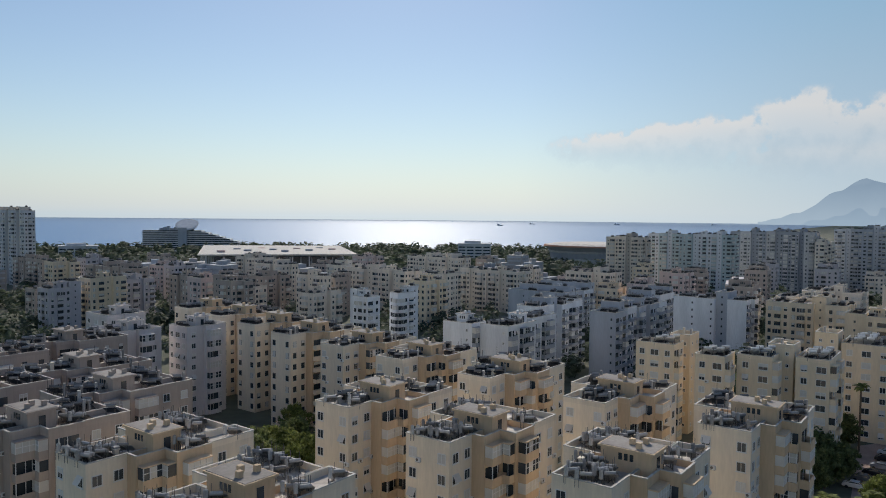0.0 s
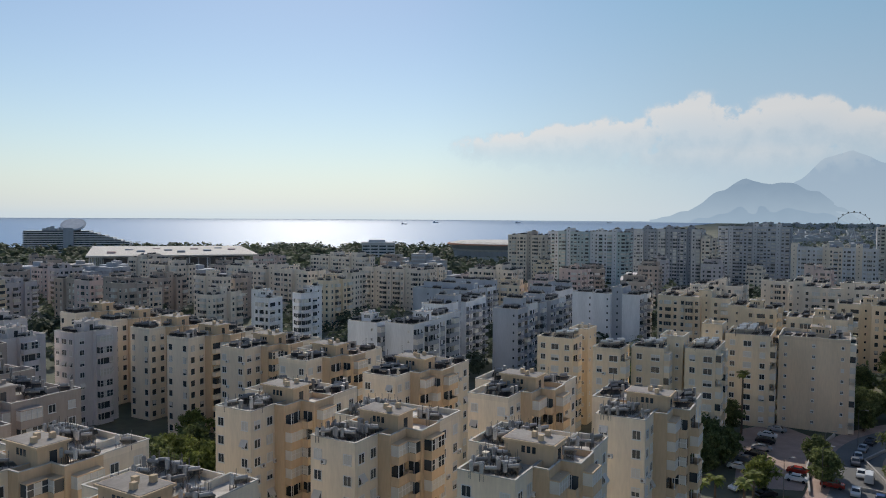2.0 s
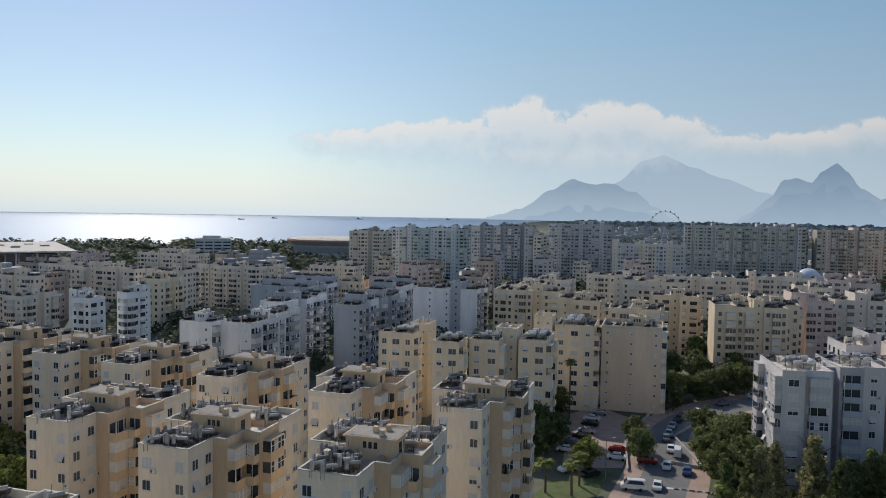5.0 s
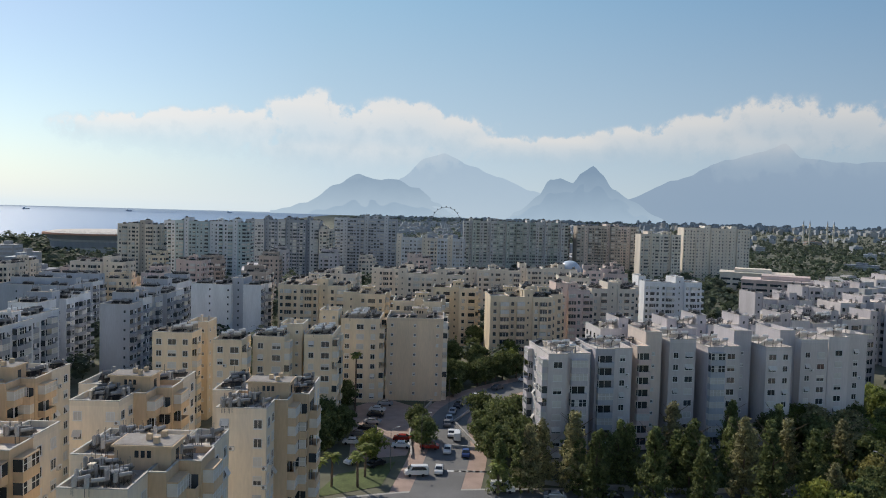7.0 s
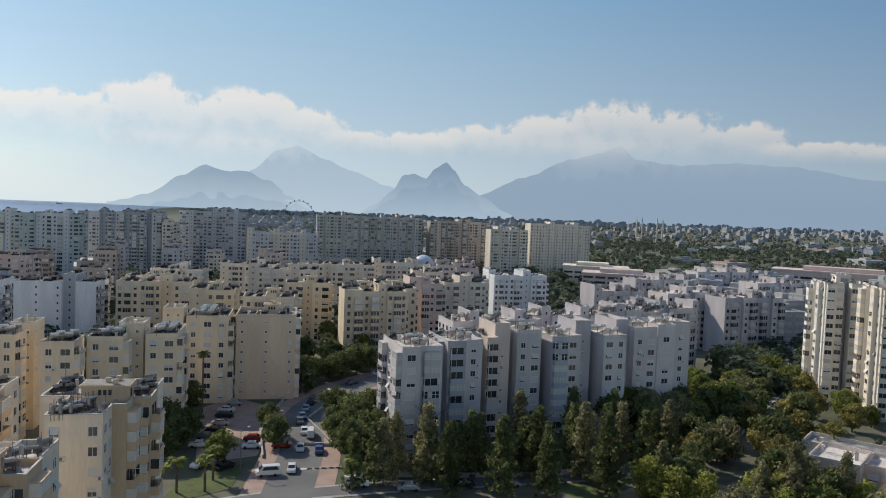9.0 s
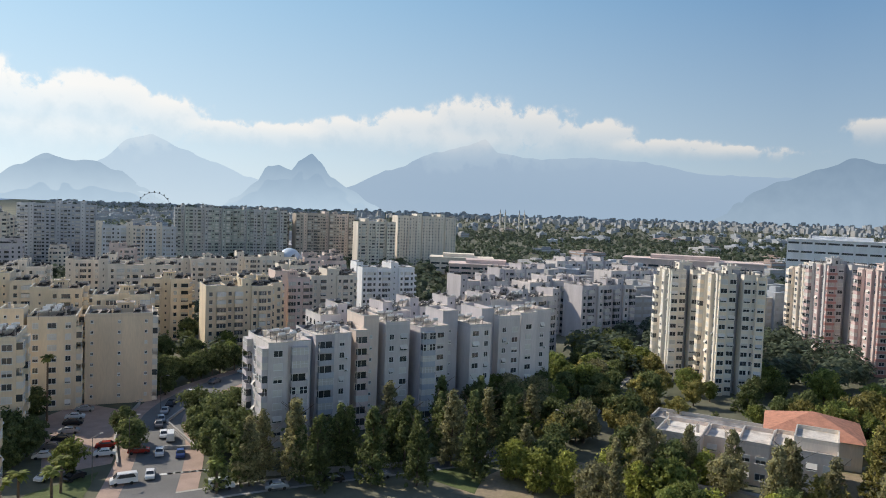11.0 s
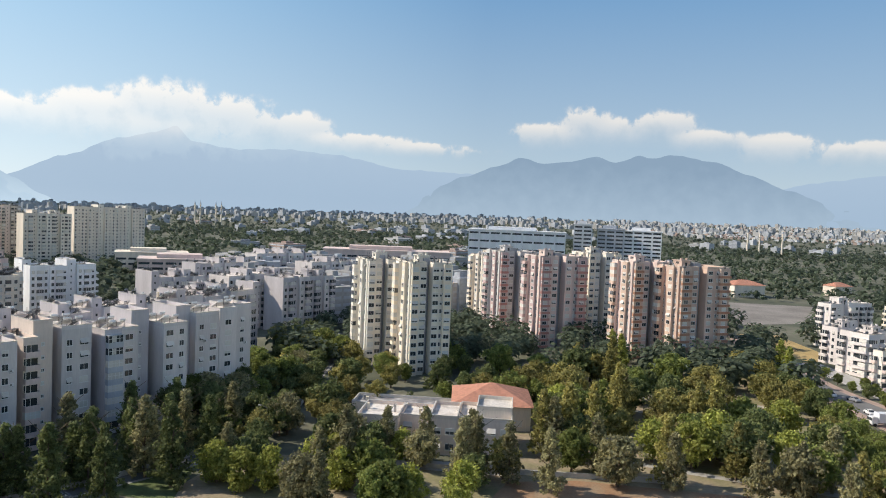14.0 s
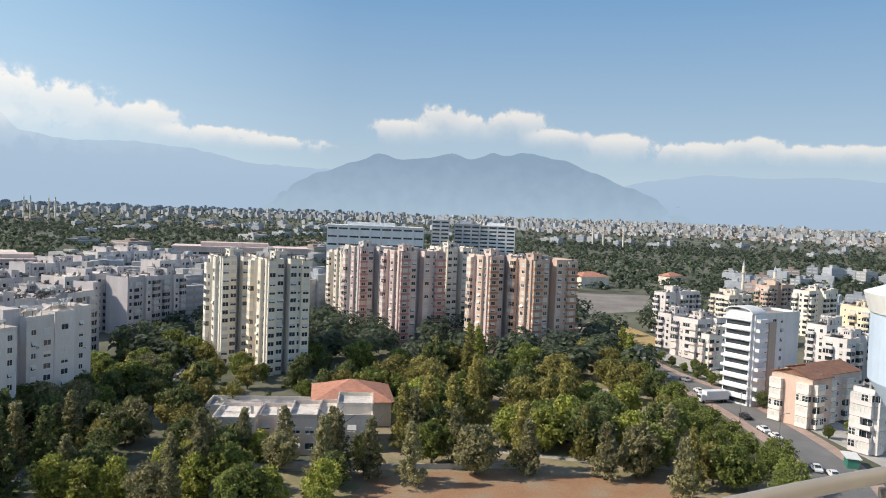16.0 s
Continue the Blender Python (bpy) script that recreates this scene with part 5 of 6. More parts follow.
# peach block with pitched brown roof
pch = building("apartment_block", "peach and white apartment block with brown pitched roof", "apartment building", 183.5, -111, -62, [(0, 9, 0, 12, PEACH, 0, IVORY), (9, 26, 2, 14, PINK, 0, IVORY)], 4, ROOFM, [(0, "R", "bw"), (0, "L", "b.b"), (1, "R", "bwbw")], heaters=5, fh=3.0, seed=330)
bm = bmesh.new()
for x0, x1, y0, y1 in ((-0.6, 9.2, -0.6, 12.6), (8.8, 26.6, 1.4, 14.6)):
    ym = (y0 + y1) / 2
    for a in (((x0, y0, 13.6), (x1, y0, 13.6), (x1, ym, 15.6), (x0, ym, 15.6)), ((x0, y1, 13.6), (x0, ym, 15.6), (x1, ym, 15.6), (x1, y1, 13.6))):
        bm.faces.new([bm.verts.new(p) for p in a])
    for xe in (x0 + 0.7, x1 - 0.7):
        bm.faces.new([bm.verts.new(p) for p in ((xe, y0 + 0.2, 13.55), (xe, y1 - 0.2, 13.55), (xe, ym, 15.5))])
ob = part("pitched_roof", bm, mat("brown_roof_tile", (0.24, 0.12, 0.08), rough=0.9, var=0.2, bump=0.3), pch)
sol = ob.modifiers.new("thick", "SOLIDIFY")
sol.thickness = 0.2

# ---- lower blocks that fill the middle distance ----
frng = random.Random(44)
made = 0
while made < 46:
    az, d = frng.uniform(-30, 56), frng.uniform(330, 540)
    x, y = d * math.sin(radians(az)), d * math.cos(radians(az))
    if free(x + 6, y + 6, 13.0, 2.0):
        made += 1
        wall, words = frng.choice(((BEIGE, "beige"), (YELLOW, "pale yellow"), (PINK, "pinkish"), (GREYW, "greyish white"), (MAUVE, "brown")))
        simple(words + " apartment block in the middle distance", wall, ROOFM, "wbw", "wbw", heaters=12)(x, y, 53, frng.uniform(12, 18), frng.uniform(10, 15), frng.choice((17.5, 20.5, 23.5)), 500 + made)

# ---- landmarks ----
def polar(az, d):
    return d * math.sin(radians(az)), d * math.cos(radians(az))


hx, hy = polar(-22.6, 1110)
hot = new("hotel")
hot.matrix_basis = pose(hx, hy, 0, 0, 0, 8)
tagged(hot, "large dark terraced seaside hotel with a disc roof", "hotel")
for f in range(10):
    for x0, x1 in ((0, 52 - 0), (58, 132 - max(0, f - 4) * 10)):
        bm = bmesh.new()
        box(bm, x0, x1, 0, 30, f * 3.0, f * 3.0 + 1.5)
        part("floor_band", bm, FARW, hot)
        bm = bmesh.new()
        box(bm, x0 + 1, x1 - 1, 1.5, 30, f * 3.0 + 1.5, f * 3.0 + 3.0)
        part("window_band", bm, GLASS, hot)
bm = bmesh.new()
box(bm, 50, 62, -4, 30, 0, 34)
part("core", bm, GREYB, hot)
bm = bmesh.new()
cyl(bm, (60, 10, 37), (60, 9.2, 38.4), 15, 16, 32)
part("disc_roof", bm, FARW, hot)
bm = bmesh.new()
cyl(bm, (60, 8.9, 38.4), (60, 8.7, 38.75), 13.2, 13.2, 32)
part("disc_deck", bm, COOLW, hot)
bm = bmesh.new()
cyl(bm, (60, 13, 30), (60, 12.5, 36.0), 9, 9, 16)
part("drum", bm, GLASS, hot)
bm = bmesh.new()
for k in range(5):
    box(bm, 22 + k * 5, 26 + k * 5, 8, 14, 30, 33 + (k % 3) * 1.5)
part("roof_plant", bm, GREYB, hot)

conv = new("congress_hall")
conv.matrix_basis = pose(-184, 556, -3.2, 0, 0, 12)
tagged(conv, "wide congress hall with glazed front under one thin pale roof", "hall")
FOOT.append((conv.matrix_basis.inverted(), -16, 116, -8, 116))
bm = bmesh.new()
box(bm, 6, 108, 8, 108, 0, 23)
part("body", bm, GREYB, conv)
for z0, z1, out in ((4.5, 7.0, 7), (10.5, 13.0, 5.5)):
    bm = bmesh.new()
    box(bm, 6 - out, 110, 8 - out, 110, z0, z1)
    part("terrace_band", bm, FARW, conv)
for k in range(12):
    for side in (0, 1):
        bm = bmesh.new()
        if side:
            box(bm, 5.75, 6.0, 9 + k * 8.2, 16 + k * 8.2, 13.2, 22.8)
        else:
            box(bm, 7 + k * 8.4, 14.4 + k * 8.4, 7.75, 8.0, 13.2, 22.8)
        part("glazing", bm, GLASS, conv)
bm = bmesh.new()
rf = [[bm.verts.new((x, y, z + dz)) for x, y, z in ((-4, -4, 24.5), (118, -2, 24.5), (112, 112, 26.5), (-12, 112, 27.0))] for dz in (0, 1.1)]
bm.faces.new(rf[0][::-1]), bm.faces.new(rf[1])
for k in range(4):
    bm.faces.new((rf[0][k], rf[0][(k + 1) % 4], rf[1][(k + 1) % 4], rf[1][k]))
part("roof", bm, COPING, conv)
for k in range(10):
    bm = bmesh.new()
    box(bm, 8 + k * 10, 14 + k * 10, 20 + (k * 37) % 60, 26 + (k * 37) % 60, 25.4, 27.6)
    part("skylight", bm, ROSE if k % 3 == 0 else DUSK, conv)
for k in range(9):
    for side in (0, 1):
        bm = bmesh.new()
        x, y = (-2, 2 + k * 13) if side else (2 + k * 13, -1)
        cyl(bm, (x, y, -0.3), (x, y, 24.6), 0.5, 0.5, 6)
        part("column", bm, FARW, conv)

sx0, sy0 = polar(12.2, 830)
sta = new("stadium")
sta.matrix_basis = pose(sx0, sy0, 0, 0, 0, 0)
tagged(sta, "round stadium with a thin reddish rim roof", "stadium")
for nm, r0, r1, z0, z1, mm in (("bowl", 50, 54, 0, 9, FARW), ("glazing", 54, 55, 9, 15, DUSK), ("band", 55, 57, 15, 17, FARW), ("facade", 56, 60, 17, 21.5, DUSK), ("roof_rim", 62, 61, 21.5, 23.2, BAND_O), ("roof", 60, 50, 23.0, 25, ROOFW)):
    bm = bmesh.new()
    cyl(bm, (0, 0, z0), (0, 0, z1), r0, r1, 48)
    part(nm, bm, mm, sta)

wx, wy = polar(37.15, 1150)
whl = new("ferris_wheel")
whl.matrix_basis = pose(wx, wy, 0, 0, 0, -37)
tagged(whl, "large white observation wheel standing far off", "ferris wheel")
zc, rad = 40.0, 22.0
bm = bmesh.new()
pts = [Vector((rad * math.cos(2 * math.pi * k / 40), 0, zc + rad * math.sin(2 * math.pi * k / 40))) for k in range(40)]
for a, b2 in zip(pts, pts[1:] + pts[:1]):
    cyl(bm, a, b2, 0.35, 0.35, 5)
part("rim", bm, GREYB, whl)
for k in range(20):
    bm = bmesh.new()
    cyl(bm, (0, 0, zc), pts[2 * k], 0.08, 0.08, 4)
    part("spoke", bm, GREYB, whl)
    bm = bmesh.new()
    p = Vector((0, 0, zc)) + (pts[2 * k] - Vector((0, 0, zc))) * 1.05
    cyl(bm, p - Vector((0, 0, 0.9)), p + Vector((0, 0, 0.9)), 0.9, 0.9, 8)
    part("cabin", bm, GLASS, whl)
for s in (-1, 1):
    bm = bmesh.new()
    cyl(bm, (s * 9, 3, 0), (0, 1, zc), 0.6, 0.5, 6)
    part("leg", bm, FARW, whl)

mx0, my0 = polar(47.0, 425)
mos = new("mosque")
mos.matrix_basis = pose(mx0, my0, 0, 0, 0, 53)
tagged(mos, "mosque with a pale blue-white dome", "mosque")
bm = bmesh.new()
box(bm, -9, 9, -9, 9, -0.3, 17)
part("hall", bm, BEIGE, mos)
bm = bmesh.new()
cyl(bm, (0, 0, 17), (0, 0, 21), 6.8, 6.8, 16)
part("drum", bm, BEIGE, mos)
bm = bmesh.new()
bmesh.ops.create_uvsphere(bm, u_segments=28, v_segments=16, radius=6.6)
bmesh.ops.delete(bm, geom=[v for v in bm.verts if v.co.z < -0.1], context="VERTS")
bmesh.ops.translate(bm, verts=bm.verts, vec=(0, 0, 21))
for f in bm.faces:
    f.smooth = True
part("dome", bm, mat("lead_dome_paint", (0.55, 0.62, 0.70), rough=0.35, var=0.06), mos)


def minaret(x, y, h, r=1.1):
    e = new("minaret")
    e.matrix_basis = pose(x, y, rise(math.degrees(math.atan2(x, y)), math.hypot(x, y)))
    tagged(e, "slender pale minaret with a pointed cap", "minaret")
    bm = bmesh.new()
    cyl(bm, (0, 0, -1), (0, 0, h * 0.85), r, r * 0.85, 10)
    part("shaft", bm, BEIGE, e)
    bm = bmesh.new()
    cyl(bm, (0, 0, h * 0.66), (0, 0, h * 0.69), r * 1.2, r * 1.8, 10)
    part("gallery", bm, BEIGE, e)
    bm = bmesh.new()
    cyl(bm, (0, 0, h * 0.85), (0, 0, h), r * 0.9, 0.05, 10)
    part("cap", bm, GREYB, e)


for a in (63.4, 63.8, 64.9, 65.3):
    minaret(*polar(a, 1900), 60, 2.0)
for a in (105.2, 106.0, 107.5):
    minaret(*polar(a, 1500), 48, 1.6)
minaret(*polar(116.2, 560), 30)
minaret(*polar(118.3, 540), 28)
minaret(*polar(47.9, 415), 26)


def long_block(az0, az1, d, z0, z1, wall, label, name, ang, bands, depth=26):
    (ax, ay), (bx, by) = polar(az0, d), polar(az1, d)
    w = math.hypot(bx - ax, by - ay)
    e = new(name)
    e.matrix_basis = pose(ax, ay, 0, 0, 0, math.degrees(math.atan2(by - ay, bx - ax)))
    tagged(e, label, "building")
    FOOT.append((e.matrix_basis.inverted(), 0, w, 0, depth))
    bm = bmesh.new()
    box(bm, 0, w, 0, depth, -0.5, z1)
    box(bm, w * 0.2, w * 0.7, 6, depth - 4, z1, z1 + 3.5)
    part("wall", bm, wall, e)
    k = max(2, round((z1 - z0) / bands))
    for f in range(k):
        for j in range(max(2, round(w / 9))):
            wd = w / max(2, round(w / 9))
            bm = bmesh.new()
            box(bm, j * wd + 0.8, (j + 1) * wd - 0.8, -0.12, 0, z0 + f * bands + 0.9, z0 + f * bands + 2.4)
            part("window", bm, GLASS, e)
    bm = bmesh.new()
    box(bm, -0.6, w + 0.6, -0.6, depth + 0.6, z1, z1 + 0.8)
    part("cornice", bm, wall, e)
    return e


long_block(84.4, 92.0, 640, 8, 40, COOLW, "large white hospital with a long window band", "hospital", 0, 7)
long_block(92.6, 94.0, 660, 6, 48, FARW, "white banded office tower", "office_block", 0, 3.5)
long_block(94.4, 96.4, 665, 6, 45, GREYB, "grey-blue glazed office wing", "office_block", 0, 3.5)
long_block(96.4, 99.2, 670, 6, 44, COOLW, "pale glazed office wing", "office_block", 0, 3.5)
long_block(73.0, 83.0, 560, 4, 22, PINK, "long pinkish civic building with red roofs", "civic_building", 0, 4)
long_block(59.5, 66, 520, 3, 14, PINK, "low pinkish school block with window rows", "civic_building", 0, 3.5)
long_block(58.0, 63, 600, 3, 13, BEIGE, "low pale hall behind trees", "civic_building", 0, 4)
long_block(-28.0, -25.5, 950, 2, 14, FARW, "low white seaside building", "hotel", 0, 3.5)
long_block(1.2, 3.8, 820, 3, 22, FARW, "white seaside hotel with balconies", "hotel", 0, 3.5)
long_block(21.5, 23.2, 420, 3, 17, WHITE, "white hall with arched grey roof", "hall", 0, 4)


# ---- the far town ----
def far_town(name, count, a0, a1, r0, r1, low, high, wide, mats_w, label, seed, power=1.0):
    g = random.Random(seed)
    vs, fs, mi = [], [], []

    def bx(x0, x1, y0, y1, z0, z1, m, ca, sa, ox, oy):
        i = len(vs)
        for z in (z0, z1):
            for y in (y0, y1):
                for x in (x0, x1):
                    vs.append((ox + ca * x - sa * y, oy + sa * x + ca * y, z))
        for f in ((4, 5, 7, 6), (0, 1, 5, 4), (2, 6, 7, 3), (0, 4, 6, 2), (1, 3, 7, 5)):
            fs.append(tuple(i + k for k in f))
            mi.append(m)
    for _ in range(count):
        az, r = g.uniform(a0, a1), r0 + (r1 - r0) * g.random() ** power
        x, y = polar(az, r)
        if r < 800 and not free(x, y, 8.0, 4.0):
            continue
        z = rise(az, r)
        w, d, h = g.uniform(*wide), g.uniform(*wide), g.uniform(low, high)
        if r > 1500 and g.random() < 0.05:
            h *= 1.4
        ang = radians(g.choice((53, -37, 20, 62)))
        ca, sa = math.cos(ang), math.sin(ang)
        m = g.randrange(len(mats_w))
        bx(-w / 2, w / 2, -d / 2, d / 2, z - 4, z + h, m, ca, sa, x, y)
        bx(-w / 8, w / 5, -d / 6, d / 6, z + h, z + h + 2.5, m, ca, sa, x, y)
        fl = int(h / 3)
        if r < 2600:
            for f in range(fl):
                zz = z + 1.0 + f * h / fl
                bx(-w / 2 - 0.1, w / 2 + 0.1, -d / 2 + 1, d / 2 - 1, zz, zz + 1.3, len(mats_w), ca, sa, x, y)
                bx(-w / 2 + 1, -0.5, -d / 2 - 0.1, d / 2 + 0.1, zz, zz + 1.3, len(mats_w), ca, sa, x, y)
                bx(0.8, w / 2 - 1, -d / 2 - 0.1, d / 2 + 0.1, zz, zz + 1.3, len(mats_w), ca, sa, x, y)
    me = bpy.data.meshes.new(name)
    me.from_pydata(vs, [], fs)
    for mm in list(mats_w) + [GREYB]:
        me.materials.append(mm)
    me.polygons.foreach_set("material_index", mi)
    me.update()
    tagged(new(name, me), label, "town", kind="stuff")


# Far-town whites lean grey-blue, the eastern ones paler: some haze sits in the colour.
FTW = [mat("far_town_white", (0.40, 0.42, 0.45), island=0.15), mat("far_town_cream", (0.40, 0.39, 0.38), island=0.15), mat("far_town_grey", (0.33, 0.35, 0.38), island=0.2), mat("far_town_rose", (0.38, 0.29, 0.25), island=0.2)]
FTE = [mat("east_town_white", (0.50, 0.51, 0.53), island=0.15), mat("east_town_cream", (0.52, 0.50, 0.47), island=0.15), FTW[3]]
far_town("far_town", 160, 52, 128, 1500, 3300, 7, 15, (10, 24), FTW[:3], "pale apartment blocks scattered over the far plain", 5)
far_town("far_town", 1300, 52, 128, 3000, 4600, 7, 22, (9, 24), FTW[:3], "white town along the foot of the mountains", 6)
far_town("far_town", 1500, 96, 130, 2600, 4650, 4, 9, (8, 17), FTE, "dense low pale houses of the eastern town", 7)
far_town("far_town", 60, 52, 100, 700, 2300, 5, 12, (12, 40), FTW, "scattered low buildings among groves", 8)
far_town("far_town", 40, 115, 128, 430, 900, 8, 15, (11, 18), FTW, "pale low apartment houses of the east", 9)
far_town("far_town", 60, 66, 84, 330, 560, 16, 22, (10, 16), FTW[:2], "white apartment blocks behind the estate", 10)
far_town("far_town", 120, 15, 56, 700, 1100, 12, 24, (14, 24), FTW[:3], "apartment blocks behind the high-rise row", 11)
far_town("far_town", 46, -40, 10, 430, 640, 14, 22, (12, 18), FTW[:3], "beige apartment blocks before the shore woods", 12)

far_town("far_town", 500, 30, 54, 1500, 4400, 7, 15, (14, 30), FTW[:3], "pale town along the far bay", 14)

# ---- ships ----
for az, d in ((7.0, 4000), (13.5, 4100), (20.5, 4300), (4.5, 3600)):
    e = new("ship")
    x, y = polar(az, d)
    e.matrix_basis = pose(x, y, rise(az, d) + 0.6, 0, 0, 10)
    tagged(e, "small dark ship on the far sea", "ship")
    bm = bmesh.new()
    v = [bm.verts.new(p) for p in ((-14, -3, 0), (14, -3, 0), (18, 0, 4), (14, 3, 0), (-14, 3, 0), (-15, 3, 4), (-15, -3, 4), (15, 3.2, 4), (15, -3.2, 4))]
    for f in ((0, 1, 8, 6), (1, 2, 8), (1, 3, 2), (3, 7, 2), (3, 4, 5, 7), (4, 0, 6, 5), (6, 8, 2, 7, 5)):
        bm.faces.new([v[i] for i in f])
    part("hull", bm, GREYB, e)
    bm = bmesh.new()
    box(bm, -12, -5, -2.2, 2.2, 4, 9)
    part("bridge", bm, FARW, e)

# ---- own balcony ----
own = new("own_building")
own.matrix_basis = pose(0, 0, 0, 0, 0, -46)
tagged(own, "cream high-rise that carries the viewing balcony", "apartment building")
bm = bmesh.new()
box(bm, -12, 12, -22, -1.4, -0.3, 62)
part("wall", bm, CREAM, own)
bm = bmesh.new()
box(bm, -3.5, 2.6, -1.398, -0.12, 51.25, 51.45)
part("balcony_slab", bm, CONC, own)
rail = new("balcony_rail")
tagged(rail, "grey-beige curved metal balcony handrail", "railing")
pts = [Vector((0.95, -0.05, 52.36)), Vector((1.14, -0.34, 52.43)), Vector((1.27, -0.62, 52.475)), Vector((1.35, -0.83, 52.482)), Vector((1.43, -1.04, 52.485)), Vector((1.47, -1.3, 52.485)), Vector((1.45, -1.7, 52.48))]
bm = bmesh.new()
rings = []
for i, p in enumerate(pts):
    along = (pts[min(i + 1, len(pts) - 1)] - pts[max(i - 1, 0)]).normalized()
    across = along.cross(Vector((0, 0, 1))).normalized()
    over = across.cross(along)
    rings.append([bm.verts.new(p + Vector((0, 0, 0.012)) + (across * math.cos(u * math.pi / 6) + over * math.sin(u * math.pi / 6)) * 0.017) for u in range(12)])
for p, q in zip(rings, rings[1:]):
    for u in range(12):
        bm.faces.new((p[u], p[(u + 1) % 12], q[(u + 1) % 12], q[u])).smooth = True
bm.faces.new(rings[0]), bm.faces.new(rings[-1])
bmesh.ops.recalc_face_normals(bm, faces=bm.faces[:])
part("handrail", bm, mat("grey_rail_paint", (0.27, 0.255, 0.235), rough=0.35, var=0.06), rail)
bm = bmesh.new()
for a, b2 in zip(pts, pts[1:]):
    cyl(bm, a - Vector((0, 0, 0.05)), b2 - Vector((0, 0, 0.05)), 0.009, 0.009, 8)
part("lower_bar", bm, STEEL, rail)
for p in (pts[1], pts[4], pts[6]):
    bm = bmesh.new()
    cyl(bm, p - Vector((0, 0, 1.05)), p - Vector((0, 0, 0.02)), 0.015, 0.015, 8)
    part("post", bm, STEEL, rail)

tx, ty = polar(131.4, 16)
tur = new("corner_turret")
tur.matrix_basis = pose(tx, ty, 0)
tagged(tur, "pale blue rounded corner turret with a cornice", "turret")
bm = bmesh.new()
cyl(bm, (0, 0, -0.3), (0, 0, 49.6), 1.5, 1.5, 40)
cyl(bm, (0, 0, 49.6), (0, 0, 50.3), 1.5, 1.95, 40)
cyl(bm, (0, 0, 50.3), (0, 0, 51.55), 1.95, 1.97, 40)
part("shaft", bm, mat("pale_blue_paint", (0.52, 0.62, 0.74), rough=0.6, var=0.05), tur)
bm = bmesh.new()
cyl(bm, (0, 0, 51.55), (0, 0, 51.9), 2.0, 2.1, 40)
cyl(bm, (0, 0, 51.9), (0, 0, 52.05), 2.1, 1.7, 40)
cyl(bm, (0, 0, 52.05), (0, 0, 53.5), 1.55, 1.5, 40)
part("cornice", bm, FRAME, tur)


# ---- planting ----
for x, y in ((96, 98), (102, 87), (110, 80), (115, 73), (128, 73), (128, 89), (144, 73), (141, 66), (114, 89), (111, 101), (125, 66), (145, 86), (135, 80), (153, 80), (121, 80), (104, 94)):
    tree(x, y, "tall", 4 if x % 4 == 0 else 1, 1.12 + 0.1 * (x % 3))
for x, y in ((101, 113), (105, 121), (103, 105), (134, 54), (175, 76), (208, 82), (215, 90), (263, 90), (265, 97), (275, 88), (183, 84), (119, 96), (190, 80), (198, 88), (170, 86), (162, 84), (225, 82), (240, 86)):
    tree(x, y, "wide" if x % 3 else "round", 1, 1.0)
for x, y in ((129, 59), (128, 48), (131, 35), (135, 41), (126, 53)):
    tree(x, y, "willow", 3, 1.15)
for x, y in ((164, 46), (190, 49), (217, 53), (226, 47), (187, 41), (205, 56), (172, 52)):
    tree(x, y, "round", 2 if x % 2 else 5, 1.0)
for x, y in ((94, 130), (98, 138), (79, 128), (136, 172), (138, 181), (150, 179), (143, 170), (152, 172), (168, 203), (125, 176), (160, 178), (128, 163)):
    tree(x, y, "round", 0 if x % 2 else 1, 0.95)
for x, y in ((79, 150), (76, 141), (81, 145), (83, 152), (72, 138), (88, 162), (93, 166), (108, 127), (109, 121), (113, 125), (114, 119), (117, 131), (119, 126), (107, 113), (117, 137), (133, 170), (138, 172), (142, 169), (147, 171), (155, 172), (129, 176), (160, 171), (122, 119)):
    if free(x, y, 1.5, -1.5):
        tree(x, y, "wide" if x % 2 else "round", 1, 0.95 + 0.08 * (x % 3))
for x, y in ((149, 12), (153, -14), (148, 30), (142, 4), (139, -4), (150, 22), (146, 38)):
    tree(x, y, "tall", 4, 1.05)
for x, y in ((190, -80), (179, -81), (167, -81), (157, -80), (147, -81), (139, -81), (160, -74), (148, -73), (139, -72), (172, -76), (184, -75), (200, -79), (153, -86), (131, -76)):
    tree(x, y, "pine", 0, 0.82)
for x, y in ((267, -86), (252, -84), (268, -28), (246, -29), (258, -30)):
    tree(x, y, "tall", 3, 1.15)
for k in range(17):
    tree(146 + k * 6.6, 62 + k * 0.95 + (4.6 if k % 2 else -4.2), "round" if k % 3 else "wide", (1, 0, 1, 2)[k % 4], 0.85 + 0.1 * (k % 3))
palm(96, 164, 15)
for x, y in ((183, 228), (36, 317), (335, 5), (305, -2), (252, 62), (248, 34)):
    palm(x, y, 10)
for x, y in ((62, 119), (66, 121), (70, 118), (90, 100), (74, 122)):
    palm(x, y, 6)
tree(169, -115.5, "round", 0, 1.0)
for k in range(9):
    tree(203 + k * 7.5, -82 + (k % 3) * 3 + k * 0.6, "wide" if k % 2 else "round", (0, 1, 2)[k % 3], 1.0 + 0.1 * (k % 3))
for k in range(12):
    tree(176 + k * 9.5, -111.5 + k * 0.9, "round", 1 if k % 2 else 0, 0.45 + 0.06 * (k % 4))
prng = random.Random(12)


